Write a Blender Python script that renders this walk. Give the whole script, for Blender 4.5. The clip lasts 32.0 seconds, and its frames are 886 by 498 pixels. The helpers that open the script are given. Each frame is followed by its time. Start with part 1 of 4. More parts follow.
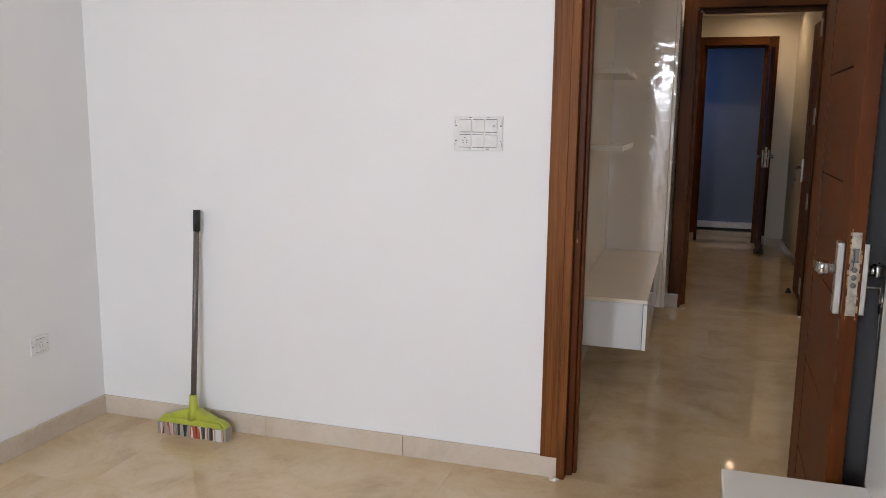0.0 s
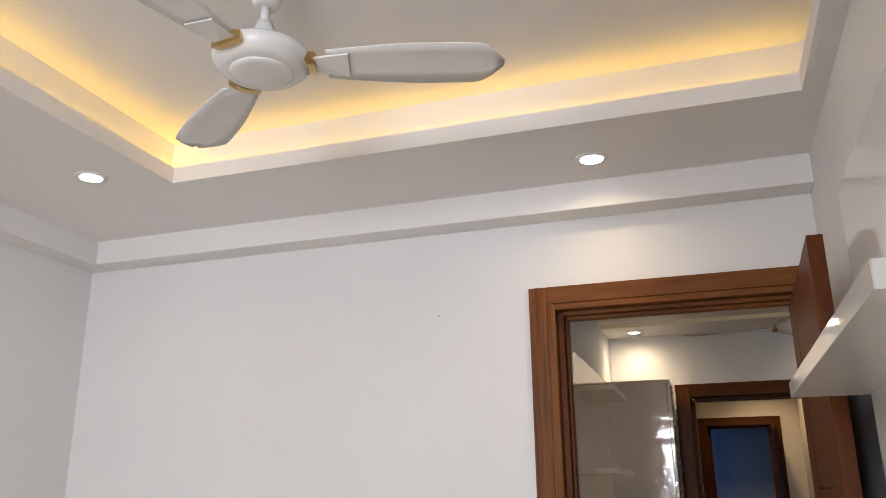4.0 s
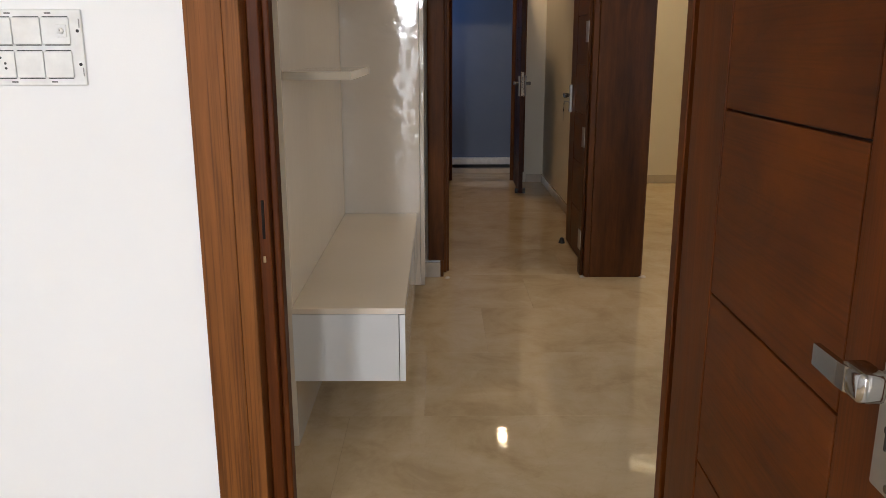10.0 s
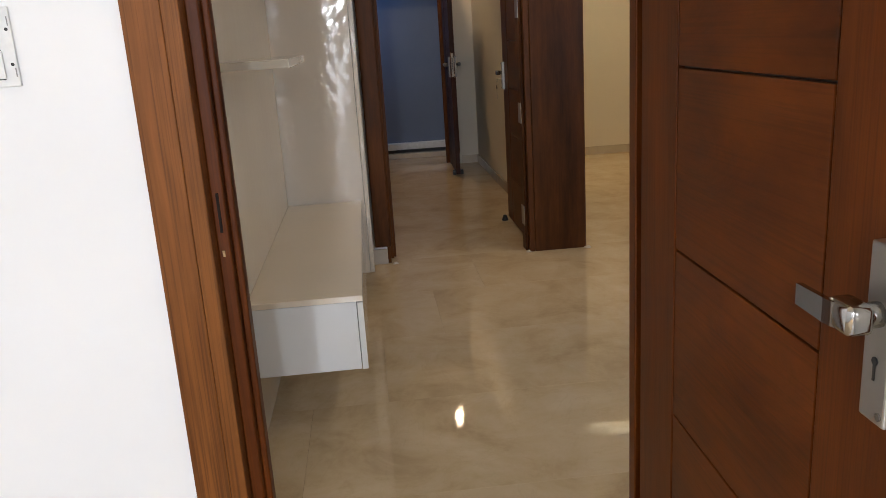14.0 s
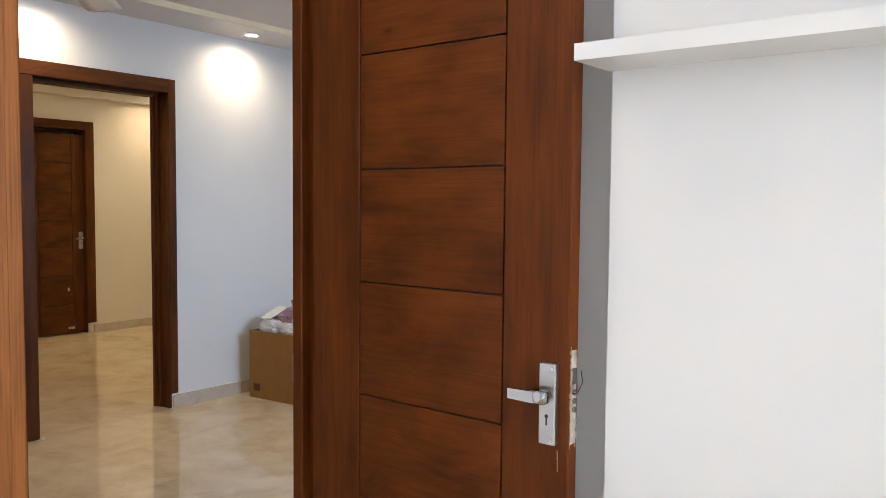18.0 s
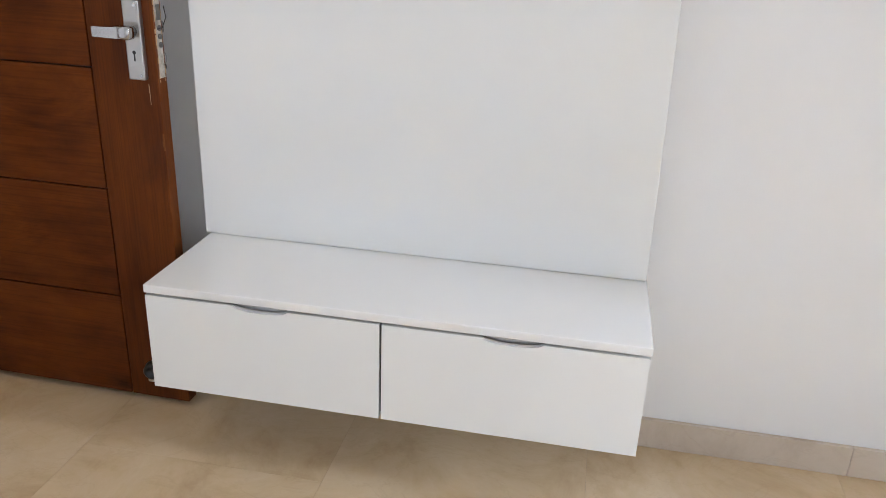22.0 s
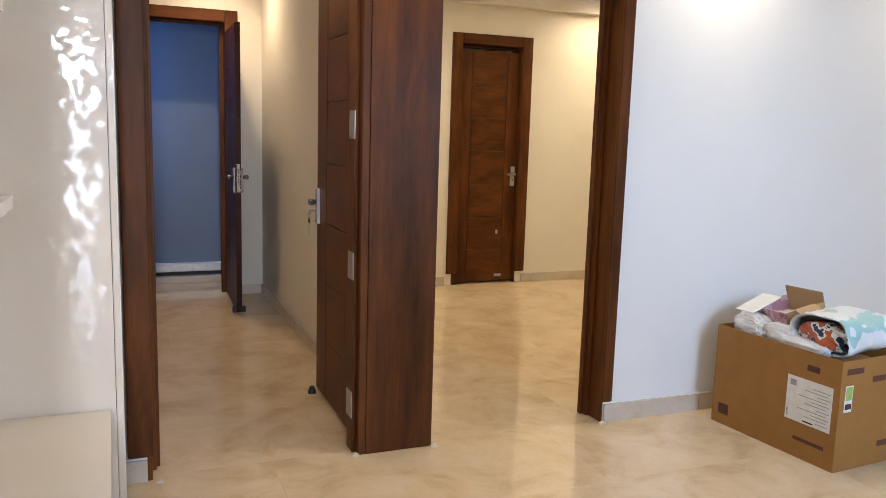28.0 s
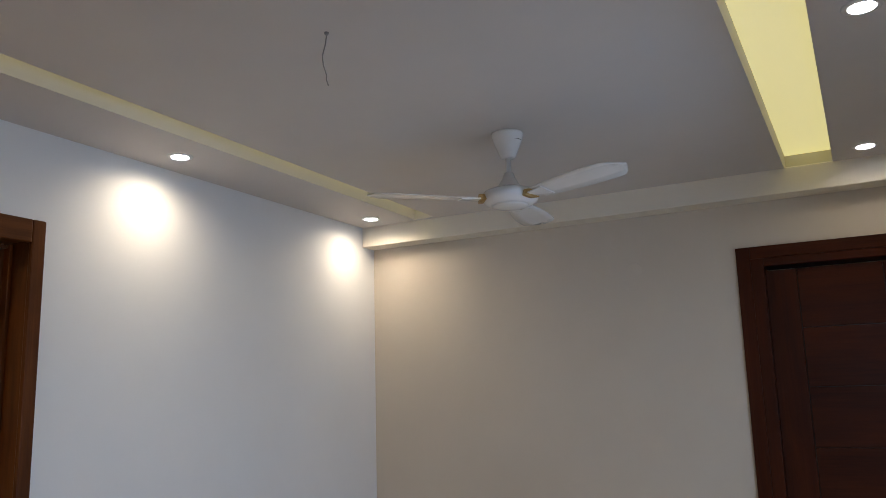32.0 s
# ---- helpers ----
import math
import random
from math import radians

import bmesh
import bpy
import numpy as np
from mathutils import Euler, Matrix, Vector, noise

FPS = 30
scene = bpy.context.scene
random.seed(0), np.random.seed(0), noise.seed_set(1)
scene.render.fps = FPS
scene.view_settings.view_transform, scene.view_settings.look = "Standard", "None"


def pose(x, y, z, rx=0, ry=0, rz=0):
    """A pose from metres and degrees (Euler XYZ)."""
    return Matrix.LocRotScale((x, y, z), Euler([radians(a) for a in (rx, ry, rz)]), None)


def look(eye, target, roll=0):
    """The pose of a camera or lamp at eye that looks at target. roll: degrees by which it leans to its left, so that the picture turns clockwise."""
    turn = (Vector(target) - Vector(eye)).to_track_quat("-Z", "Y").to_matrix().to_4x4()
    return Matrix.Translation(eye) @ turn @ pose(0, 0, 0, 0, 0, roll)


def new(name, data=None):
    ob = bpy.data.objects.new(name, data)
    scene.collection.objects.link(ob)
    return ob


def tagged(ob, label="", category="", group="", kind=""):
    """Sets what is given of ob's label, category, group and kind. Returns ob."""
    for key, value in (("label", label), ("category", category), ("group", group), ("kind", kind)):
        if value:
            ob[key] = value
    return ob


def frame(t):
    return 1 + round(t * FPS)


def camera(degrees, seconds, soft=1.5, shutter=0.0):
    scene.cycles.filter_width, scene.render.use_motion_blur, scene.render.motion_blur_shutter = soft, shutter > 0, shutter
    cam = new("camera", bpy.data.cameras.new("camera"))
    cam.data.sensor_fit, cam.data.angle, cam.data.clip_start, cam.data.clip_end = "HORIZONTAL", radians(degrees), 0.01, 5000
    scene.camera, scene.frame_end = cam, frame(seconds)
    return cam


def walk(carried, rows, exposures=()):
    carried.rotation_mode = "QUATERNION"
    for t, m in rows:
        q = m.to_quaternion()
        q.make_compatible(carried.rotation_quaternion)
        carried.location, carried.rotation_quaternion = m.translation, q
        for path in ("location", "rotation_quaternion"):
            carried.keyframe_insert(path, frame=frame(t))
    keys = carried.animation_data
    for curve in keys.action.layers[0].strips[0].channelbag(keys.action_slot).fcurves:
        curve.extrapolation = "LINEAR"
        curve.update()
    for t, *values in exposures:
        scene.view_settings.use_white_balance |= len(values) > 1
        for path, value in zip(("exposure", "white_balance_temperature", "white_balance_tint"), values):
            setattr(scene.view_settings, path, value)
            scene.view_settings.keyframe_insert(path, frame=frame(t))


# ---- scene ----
cam = camera(58.1, 32.0, soft=0.7)
PATH = [
    (0, (0.415, -2.765, 1.302), (-0.173, -0.881, 0.976), 0.7),
    (0.5, (0.445, -2.762, 1.377), (-0.144, -0.853, 1.305), 0.7),
    (1, (0.453, -2.757, 1.419), (-0.138, -0.856, 1.604), 0.5),
    (1.5, (0.466, -2.763, 1.447), (-0.132, -0.903, 1.877), 0.1),
    (2, (0.481, -2.781, 1.47), (-0.119, -0.974, 2.084), -0.1),
    (2.2, (0.484, -2.785, 1.473), (-0.114, -0.99, 2.115), -0.1),
    (2.5, (0.488, -2.792, 1.478), (-0.111, -1.018, 2.182), -0.1),
    (4.5, (0.514, -2.685, 1.404), (-0.081, -0.822, 1.823), -1.0),
    (5, (0.512, -2.636, 1.362), (-0.042, -0.721, 1.517), -1.0),
    (5.2, (0.491, -2.595, 1.335), (-0.024, -0.664, 1.396), -1.2),
    (5.5, (0.426, -2.543, 1.321), (0.016, -0.589, 1.202), -1.2),
    (6, (0.352, -2.387, 1.268), (0.04, -0.447, 0.894), -0.5),
    (6.5, (0.329, -2.251, 1.229), (0.074, -0.34, 0.698), -0.6),
    (7, (0.36, -2.08, 1.223), (0.135, -0.179, 0.646), -1.0),
    (7.5, (0.375, -1.915, 1.234), (0.231, 0.002, 0.683), -1.1),
    (8, (0.336, -1.768, 1.226), (0.252, 0.152, 0.672), -1.7),
    (8.5, (0.316, -1.65, 1.24), (0.349, 0.273, 0.693), -1.4),
    (9, (0.323, -1.523, 1.242), (0.386, 0.403, 0.706), -1.3),
    (9.5, (0.346, -1.406, 1.239), (0.358, 0.526, 0.724), -1.2),
    (10, (0.353, -1.365, 1.243), (0.363, 0.575, 0.758), -0.1),
    (10.5, (0.344, -1.366, 1.248), (0.348, 0.58, 0.788), -0.1),
    (11, (0.33, -1.369, 1.245), (0.333, 0.579, 0.791), -0.1),
    (11.5, (0.321, -1.363, 1.235), (0.313, 0.581, 0.768), -1.9),
    (12, (0.379, -1.329, 1.223), (0.411, 0.612, 0.744), -4.2),
    (12.5, (0.393, -1.311, 1.212), (0.508, 0.618, 0.697), -5.2),
    (13, (0.361, -1.331, 1.223), (0.508, 0.592, 0.693), -5.0),
    (13.5, (0.342, -1.357, 1.225), (0.5, 0.565, 0.694), -4.2),
    (15.5, (0.009, -1.352, 1.248), (0.347, 0.57, 0.81), 1.9),
    (16, (-0.152, -1.377, 1.259), (0.691, 0.394, 0.868), 0.6),
    (16.5, (-0.291, -1.432, 1.27), (0.829, 0.181, 0.89), 0.5),
    (17, (-0.41, -1.504, 1.275), (0.871, -0.008, 0.928), 1.2),
    (17.5, (-0.532, -1.537, 1.328), (0.897, -0.156, 1.102), 1.5),
    (18, (-0.678, -1.534, 1.356), (0.914, -0.328, 1.239), 0.5),
    (18.5, (-0.816, -1.566, 1.367), (0.984, -0.7, 1.269), 1.2),
    (19, (-0.807, -1.639, 1.384), (1.089, -1.002, 1.376), 1.1),
    (19.5, (-0.826, -1.683, 1.399), (1.116, -1.207, 1.436), 1.0),
    (20, (-0.83, -1.714, 1.365), (1.127, -1.302, 1.38), 0.9),
    (20.2, (-0.839, -1.704, 1.357), (1.124, -1.323, 1.315), 0.8),
    (20.5, (-0.835, -1.73, 1.311), (1.12, -1.329, 1.183), 0.8),
    (21, (-0.865, -1.72, 1.277), (1.06, -1.361, 0.916), 1.3),
    (21.5, (-0.881, -1.717, 1.244), (1.006, -1.379, 0.676), 2.3),
    (22, (-0.865, -1.718, 1.21), (0.955, -1.391, 0.448), 2.4),
    (22.5, (-0.855, -1.724, 1.199), (0.929, -1.35, 0.377), 2.0),
    (23, (-0.802, -1.686, 1.196), (0.919, -1.075, 0.38), 0.6),
    (23.5, (-0.717, -1.561, 1.197), (0.947, -0.757, 0.431), 1.0),
    (24, (-0.608, -1.452, 1.209), (0.942, -0.406, 0.499), 0.7),
    (24.2, (-0.558, -1.409, 1.206), (0.917, -0.24, 0.529), 1.0),
    (24.6, (-0.429, -1.281, 1.222), (0.87, 0.12, 0.631), 1.4),
    (25, (-0.323, -1.177, 1.231), (0.868, 0.332, 0.678), 1.8),
    (25.3, (-0.245, -1.058, 1.23), (0.896, 0.491, 0.684), 1.7),
    (25.5, (-0.197, -0.965, 1.229), (0.922, 0.605, 0.698), 1.8),
    (27.5, (0.193, -0.143, 1.279), (0.934, 1.667, 0.861), 1.3),
    (28, (0.272, -0.04, 1.323), (1.032, 1.786, 1.029), 1.7),
    (28.3, (0.264, 0.031, 1.353), (1.049, 1.868, 1.247), 1.3),
    (28.5, (0.272, 0.003, 1.374), (1.041, 1.849, 1.402), 0.9),
    (29, (0.268, 0.003, 1.423), (1.035, 1.818, 1.767), 0.8),
    (29.5, (0.271, 0.011, 1.453), (1.047, 1.783, 1.962), 0.4),
    (30, (0.311, 0.049, 1.449), (1.2, 1.772, 1.941), 0.1),
    (30.5, (0.386, 0.106, 1.428), (1.523, 1.706, 1.811), 0.6),
    (31, (0.44, 0.243, 1.448), (1.924, 1.533, 1.816), -0.2),
    (31.5, (0.485, 0.275, 1.461), (2.14, 1.337, 1.825), -0.8),
    (32, (0.503, 0.299, 1.451), (2.247, 1.211, 1.808), -1.6),
]
EXPOSURES = [(0, -1.1, 6250), (2.5, -1.2, 6250), (5, -1.25, 6500), (6, -1.02, 6300), (8, -0.85, 6250), (10, -0.66, 6350), (13.5, -0.6, 6200), (15.5, -0.3, 6200), (16, -0.15, 6200), (17, 0.0, 5700), (18.5, -0.18, 5800), (20, -0.4, 5750), (22, -0.42, 5750), (23, -0.38, 5800), (24, -0.2, 5850),
             (25.5, 0.0, 6200), (27.5, 0.58, 5700), (28.2, 0.42, 5550), (29.0, -0.35, 5650), (30, -0.7, 5650), (32, -0.65, 5650)]
walk(cam, [(t, look(eye, target, roll)) for t, eye, target, roll in PATH],
     exposures=[(t, e, k, 15 if t < 9 else 12) for t, e, k in EXPOSURES])

# ---- light ----
world = bpy.data.worlds.new("world")
scene.world = world
world.use_nodes = True
wn = world.node_tree.nodes
sky = wn.new("ShaderNodeTexSky")
sky.sky_type, sky.sun_disc, sky.sun_elevation, sky.sun_rotation = "NISHITA", False, radians(50), radians(200)
world.node_tree.links.new(sky.outputs[0], wn["Background"].inputs[0])
wn["Background"].inputs[1].default_value = 0.12


def lamp(name, kind, where, energy, colour, size=0.1, size_y=None, aim=None, angle=100, blend=0.6):
    data = bpy.data.lights.new(name, kind)
    data.energy, data.color = energy, colour
    if kind == "AREA":
        data.shape, data.size, data.size_y = "RECTANGLE", size, size_y or size
    else:
        data.shadow_soft_size = size
    if kind == "SPOT":
        data.spot_size, data.spot_blend = radians(angle), blend
    ob = new(name, data)
    ob.matrix_world = look(where, aim) if aim else pose(*where)
    return ob


DAY, WARM, NEUTRAL, COOL = (0.90, 0.95, 1.0), (1.0, 0.70, 0.38), (1.0, 0.77, 0.48), (0.22, 0.46, 1.0)
for x in (-0.125, 0.60):
    lamp("window_light", "AREA", (x, -5.64, 1.95), 122, DAY, 0.29, 0.75, aim=(x, -3.0, 0.75))
    lamp("window_light", "AREA", (x, -5.64, 0.8), 28, DAY, 0.29, 1.4, aim=(x, -3.0, 0.0))
lamp("hall_window_light", "AREA", (2.75, -0.33, 1.5), 36, (0.62, 0.79, 1.0), 1.1, 1.2, aim=(2.75, 1.4, 0.0))
lamp("balcony_light", "AREA", (-0.08, 6.66, 1.6), 5, COOL, 0.45, 1.2, aim=(1.6, 6.75, 1.0))

# ---- materials ----


def nodes_of(name):
    m = bpy.data.materials.new(name)
    m.use_nodes = True
    return m, m.node_tree.nodes, m.node_tree.links, m.node_tree.nodes["Principled BSDF"]


def ramp(n, stops):
    r = n.new("ShaderNodeValToRGB")
    el = r.color_ramp.elements
    while len(el) < len(stops):
        el.new(0.5)
    for e, (p, c) in zip(el, stops):
        e.position, e.color = p, (*c, 1)
    return r


def noise_tex(n, l, coord, scale, detail=4, rough=0.55, stretch=(1, 1, 1)):
    mp = n.new("ShaderNodeMapping")
    mp.inputs["Scale"].default_value = stretch
    l.new(coord, mp.inputs[0])
    t = n.new("ShaderNodeTexNoise")
    t.inputs["Scale"].default_value, t.inputs["Detail"].default_value, t.inputs["Roughness"].default_value = scale, detail, rough
    l.new(mp.outputs[0], t.inputs["Vector"])
    return t


def bump(n, l, height, strength, bsdf, distance=0.01):
    b = n.new("ShaderNodeBump")
    b.inputs["Strength"].default_value, b.inputs["Distance"].default_value = strength, distance
    l.new(height, b.inputs["Height"])
    l.new(b.outputs[0], bsdf.inputs["Normal"])


def paint(name, colour, rough=0.55, spread=0.04, bumpy=0.08):
    """Rolled emulsion: faint blotches, fine roller stipple."""
    m, n, l, b = nodes_of(name)
    co = n.new("ShaderNodeTexCoord").outputs["Object"]
    big = noise_tex(n, l, co, 1.3, 5, 0.6)
    lo = tuple(max(0, c - spread) for c in colour)
    r = ramp(n, [(0.3, lo), (0.7, colour)])
    l.new(big.outputs["Fac"], r.inputs[0])
    l.new(r.outputs[0], b.inputs["Base Color"])
    fine = noise_tex(n, l, co, 260, 3)
    bump(n, l, fine.outputs["Fac"], bumpy, b, 0.002)
    b.inputs["Roughness"].default_value = rough
    return m


def wood(name, grain, dark, light, rough=0.42, streaky=0.42, knots=0.25, long=0.06, figure=0.18, fine=0.35, curl=0.10):
    """Polished teak: long grain streaks along one axis, darker pores and blotches, a different plank each piece."""
    m, n, l, b = nodes_of(name)
    co = n.new("ShaderNodeTexCoord").outputs["Object"]
    info = n.new("ShaderNodeObjectInfo")
    shift = n.new("ShaderNodeVectorMath")
    shift.operation = "MULTIPLY_ADD"
    comb = n.new("ShaderNodeCombineXYZ")
    for i in range(3):
        l.new(info.outputs["Random"], comb.inputs[i])
    l.new(comb.outputs[0], shift.inputs[0])
    shift.inputs[1].default_value = (7, 11, 13)
    l.new(co, shift.inputs[2])
    st = [1.0, 1.0, 1.0]
    st[grain] = long
    eye = n.new("ShaderNodeTexVoronoi")
    eye.inputs["Scale"].default_value = 4.2
    em = n.new("ShaderNodeMapping")
    es = [1.0, 1.0, 1.0]
    es[grain] = 0.45
    em.inputs["Scale"].default_value = es
    l.new(shift.outputs[0], em.inputs[0])
    l.new(em.outputs[0], eye.inputs["Vector"])
    sway = n.new("ShaderNodeMapRange")
    sway.interpolation_type = "SMOOTHSTEP"
    sway.inputs[1].default_value, sway.inputs[2].default_value = 0.0, 0.42
    sway.inputs[3].default_value, sway.inputs[4].default_value = curl, 0.0
    l.new(eye.outputs["Distance"], sway.inputs[0])
    flow = n.new("ShaderNodeVectorMath")
    l.new(shift.outputs[0], flow.inputs[0])
    l.new(sway.outputs[0], flow.inputs[1])
    streak = noise_tex(n, l, flow.outputs[0], 42, 6, 0.62, st)
    st2 = [1.0, 1.0, 1.0]
    st2[grain] = figure
    broad = noise_tex(n, l, flow.outputs[0], 9, 5, 0.58, st2)
    mix = n.new("ShaderNodeMath")
    mix.operation = "MULTIPLY_ADD"
    mix.inputs[1].default_value = streaky
    l.new(streak.outputs["Fac"], mix.inputs[0])
    half = n.new("ShaderNodeMath")
    half.operation = "MULTIPLY"
    half.inputs[1].default_value = 1 - streaky
    l.new(broad.outputs["Fac"], half.inputs[0])
    l.new(half.outputs[0], mix.inputs[2])
    fst = [1.0, 1.0, 1.0]
    fst[grain] = 0.012
    lines = noise_tex(n, l, shift.outputs[0], 260, 3, 0.5, fst)
    lr = ramp(n, [(0.36, (0.55, 0.55, 0.55)), (0.52, (1, 1, 1))])
    l.new(lines.outputs["Fac"], lr.inputs[0])
    mid = tuple((a + c) / 2 for a, c in zip(dark, light))
    r = ramp(n, [(0.30, dark), (0.5, mid), (0.68, light)])
    l.new(mix.outputs[0], r.inputs[0])
    vo = n.new("ShaderNodeTexVoronoi")
    vo.inputs["Scale"].default_value = 4.2
    warp = n.new("ShaderNodeMixRGB")
    warp.inputs[0].default_value = 0.06
    l.new(em.outputs[0], warp.inputs[1])
    l.new(streak.outputs["Color"], warp.inputs[2])
    l.new(warp.outputs[0], vo.inputs["Vector"])
    kr = ramp(n, [(0.02, (1, 1, 1)), (0.05, (0.45, 0.45, 0.45)), (0.13, (0, 0, 0))])
    l.new(vo.outputs["Distance"], kr.inputs[0])
    kf = n.new("ShaderNodeMath")
    kf.operation = "MULTIPLY"
    kf.inputs[1].default_value = knots
    l.new(kr.outputs[0], kf.inputs[0])
    kx = n.new("ShaderNodeMixRGB")
    kx.inputs[2].default_value = (*(0.45 * c for c in dark), 1)
    l.new(kf.outputs[0], kx.inputs[0])
    l.new(r.outputs[0], kx.inputs[1])
    mul = n.new("ShaderNodeMixRGB")
    mul.blend_type = "MULTIPLY"
    mul.inputs[0].default_value = fine
    l.new(kx.outputs[0], mul.inputs[1])
    l.new(lr.outputs[0], mul.inputs[2])
    l.new(mul.outputs[0], b.inputs["Base Color"])
    rr = n.new("ShaderNodeMapRange")
    rr.inputs[3].default_value, rr.inputs[4].default_value = rough - 0.08, rough + 0.12
    l.new(broad.outputs["Fac"], rr.inputs[0])
    l.new(rr.outputs[0], b.inputs["Roughness"])
    bump(n, l, streak.outputs["Fac"], 0.2, b, 0.002)
    b.inputs["Specular IOR Level"].default_value = 0.16
    return m


def laminate(name, colour, rough=0.025, wave=0.004, shine=0.5, stretch=(1, 1, 0.8), ripple=3):
    """High-gloss board: almost a mirror, slightly wavy."""
    m, n, l, b = nodes_of(name)
    co = n.new("ShaderNodeTexCoord").outputs["Object"]
    w = noise_tex(n, l, co, 17, ripple, 0.5, stretch)
    bump(n, l, w.outputs["Fac"], wave, b, 0.05)
    s = noise_tex(n, l, co, 2.0, 3)
    r = ramp(n, [(0.3, tuple(c * 0.96 for c in colour)), (0.7, colour)])
    l.new(s.outputs["Fac"], r.inputs[0])
    l.new(r.outputs[0], b.inputs["Base Color"])
    b.inputs["Roughness"].default_value, b.inputs["Specular IOR Level"].default_value = rough, shine
    return m


def marble(name, rough=0.036, tones=((0.478, 0.356, 0.213), (0.578, 0.444, 0.277), (0.643, 0.516, 0.350))):
    """Cream vitrified marble: cloudy beige with thin brown veins, polished."""
    m, n, l, b = nodes_of(name)
    co = n.new("ShaderNodeTexCoord").outputs["Object"]
    info = n.new("ShaderNodeObjectInfo")
    comb = n.new("ShaderNodeCombineXYZ")
    for i in range(2):
        l.new(info.outputs["Random"], comb.inputs[i])
    shift = n.new("ShaderNodeVectorMath")
    shift.operation = "MULTIPLY_ADD"
    l.new(comb.outputs[0], shift.inputs[0])
    shift.inputs[1].default_value = (17, 23, 0)
    l.new(co, shift.inputs[2])
    cloud = noise_tex(n, l, shift.outputs[0], 3.4, 9, 0.68)
    cloud.inputs["Distortion"].default_value = 0.5
    r = ramp(n, [(0.33, tones[0]), (0.47, tones[1]), (0.66, tones[2])])
    l.new(cloud.outputs["Fac"], r.inputs[0])
    vein = noise_tex(n, l, shift.outputs[0], 3.4, 8, 0.6, (1, 0.6, 1))
    vein.inputs["Distortion"].default_value = 2.2
    vr = ramp(n, [(0.485, (0, 0, 0)), (0.5, (1, 1, 1)), (0.515, (0, 0, 0))])
    l.new(vein.outputs["Fac"], vr.inputs[0])
    fac = n.new("ShaderNodeMath")
    fac.operation = "MULTIPLY"
    fac.inputs[1].default_value = 0.1
    l.new(vr.outputs[0], fac.inputs[0])
    mx = n.new("ShaderNodeMixRGB")
    mx.inputs[2].default_value = (0.30, 0.20, 0.11, 1)
    l.new(fac.outputs[0], mx.inputs[0])
    l.new(r.outputs[0], mx.inputs[1])
    l.new(mx.outputs[0], b.inputs["Base Color"])
    rr = n.new("ShaderNodeMapRange")
    rr.inputs[3].default_value, rr.inputs[4].default_value = rough - 0.03, rough + 0.035
    l.new(cloud.outputs["Fac"], rr.inputs[0])
    l.new(rr.outputs[0], b.inputs["Roughness"])
    wv = noise_tex(n, l, shift.outputs[0], 16, 2, 0.5, (0.3, 1.5, 1))
    bump(n, l, wv.outputs["Fac"], 0.026, b, 0.02)
    b.inputs["Specular IOR Level"].default_value = 0.42
    return m


def plain(name, colour, rough=0.5, metal=0.0, spread=0.15, scale=30):
    m, n, l, b = nodes_of(name)
    co = n.new("ShaderNodeTexCoord").outputs["Object"]
    s = noise_tex(n, l, co, scale, 4)
    r = ramp(n, [(0.3, tuple(c * (1 - spread) for c in colour)), (0.7, colour)])
    l.new(s.outputs["Fac"], r.inputs[0])
    l.new(r.outputs[0], b.inputs["Base Color"])
    b.inputs["Roughness"].default_value, b.inputs["Metallic"].default_value = rough, metal
    return m


def glow(name, colour, strength):
    m, n, l, b = nodes_of(name)
    b.inputs["Base Color"].default_value = (0.8, 0.8, 0.8, 1)
    b.inputs["Emission Color"].default_value, b.inputs["Emission Strength"].default_value = (*colour, 1), strength
    return m


M_WALL = paint("white_wall_paint", (0.82, 0.82, 0.82))
M_CREAM = paint("cream_wall_paint", (0.78, 0.73, 0.63))
M_BEIGE = paint("beige_wall_paint", (0.60, 0.54, 0.46))
# ceiling white greyed in colour to keep the hall ceiling dim
M_CEIL_HALL = paint("dimmed_ceiling_paint", (0.61, 0.585, 0.57), 0.6)
M_CEIL = paint("ceiling_paint", (0.86, 0.845, 0.835), 0.6)
# balcony walls: dim blue daylight is mixed into the wall colour
M_BLUE = paint("blue_daylight_paint", (0.17, 0.21, 0.29))
TEAK_D, TEAK_L = (0.085, 0.026, 0.005), (0.285, 0.102, 0.022)
DOOR_D, DOOR_L = (0.052, 0.0110, 0.0014), (0.156, 0.0395, 0.0043)
M_DOORV = wood("red_teak_upright", 2, DOOR_D, DOOR_L, 0.42, 0.42, 0.25, 0.08, 0.25, 0.4, 0.04)
M_DOORY = wood("red_teak_across", 1, DOOR_D, DOOR_L, 0.42, 0.36, 0.9, 0.16, 0.5, 0.4)
M_WOODV = wood("teak_upright", 2, TEAK_D, TEAK_L, 0.42, 0.5, 0.15, 0.05, 0.15, 0.75, 0.012)
M_WOODH = wood("teak_level", 0, TEAK_D, TEAK_L)
M_WOODY = wood("teak_across", 1, TEAK_D, TEAK_L)
# doors 3 and 5: the same teak, its colour darkened to hold their shade
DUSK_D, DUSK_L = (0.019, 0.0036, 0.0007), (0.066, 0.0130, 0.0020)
M_DUSKV = wood("deep_shade_teak_upright", 2, DUSK_D, DUSK_L, curl=0.03)
# hall woodwork: the same teak toned darker, its dimness put into the colour
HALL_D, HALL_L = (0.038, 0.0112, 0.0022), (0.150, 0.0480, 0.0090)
M_HALLV = wood("dimmed_teak_upright", 2, HALL_D, HALL_L, 0.42, 0.38, 0.25, 0.07, 0.22, 0.22, 0.03)
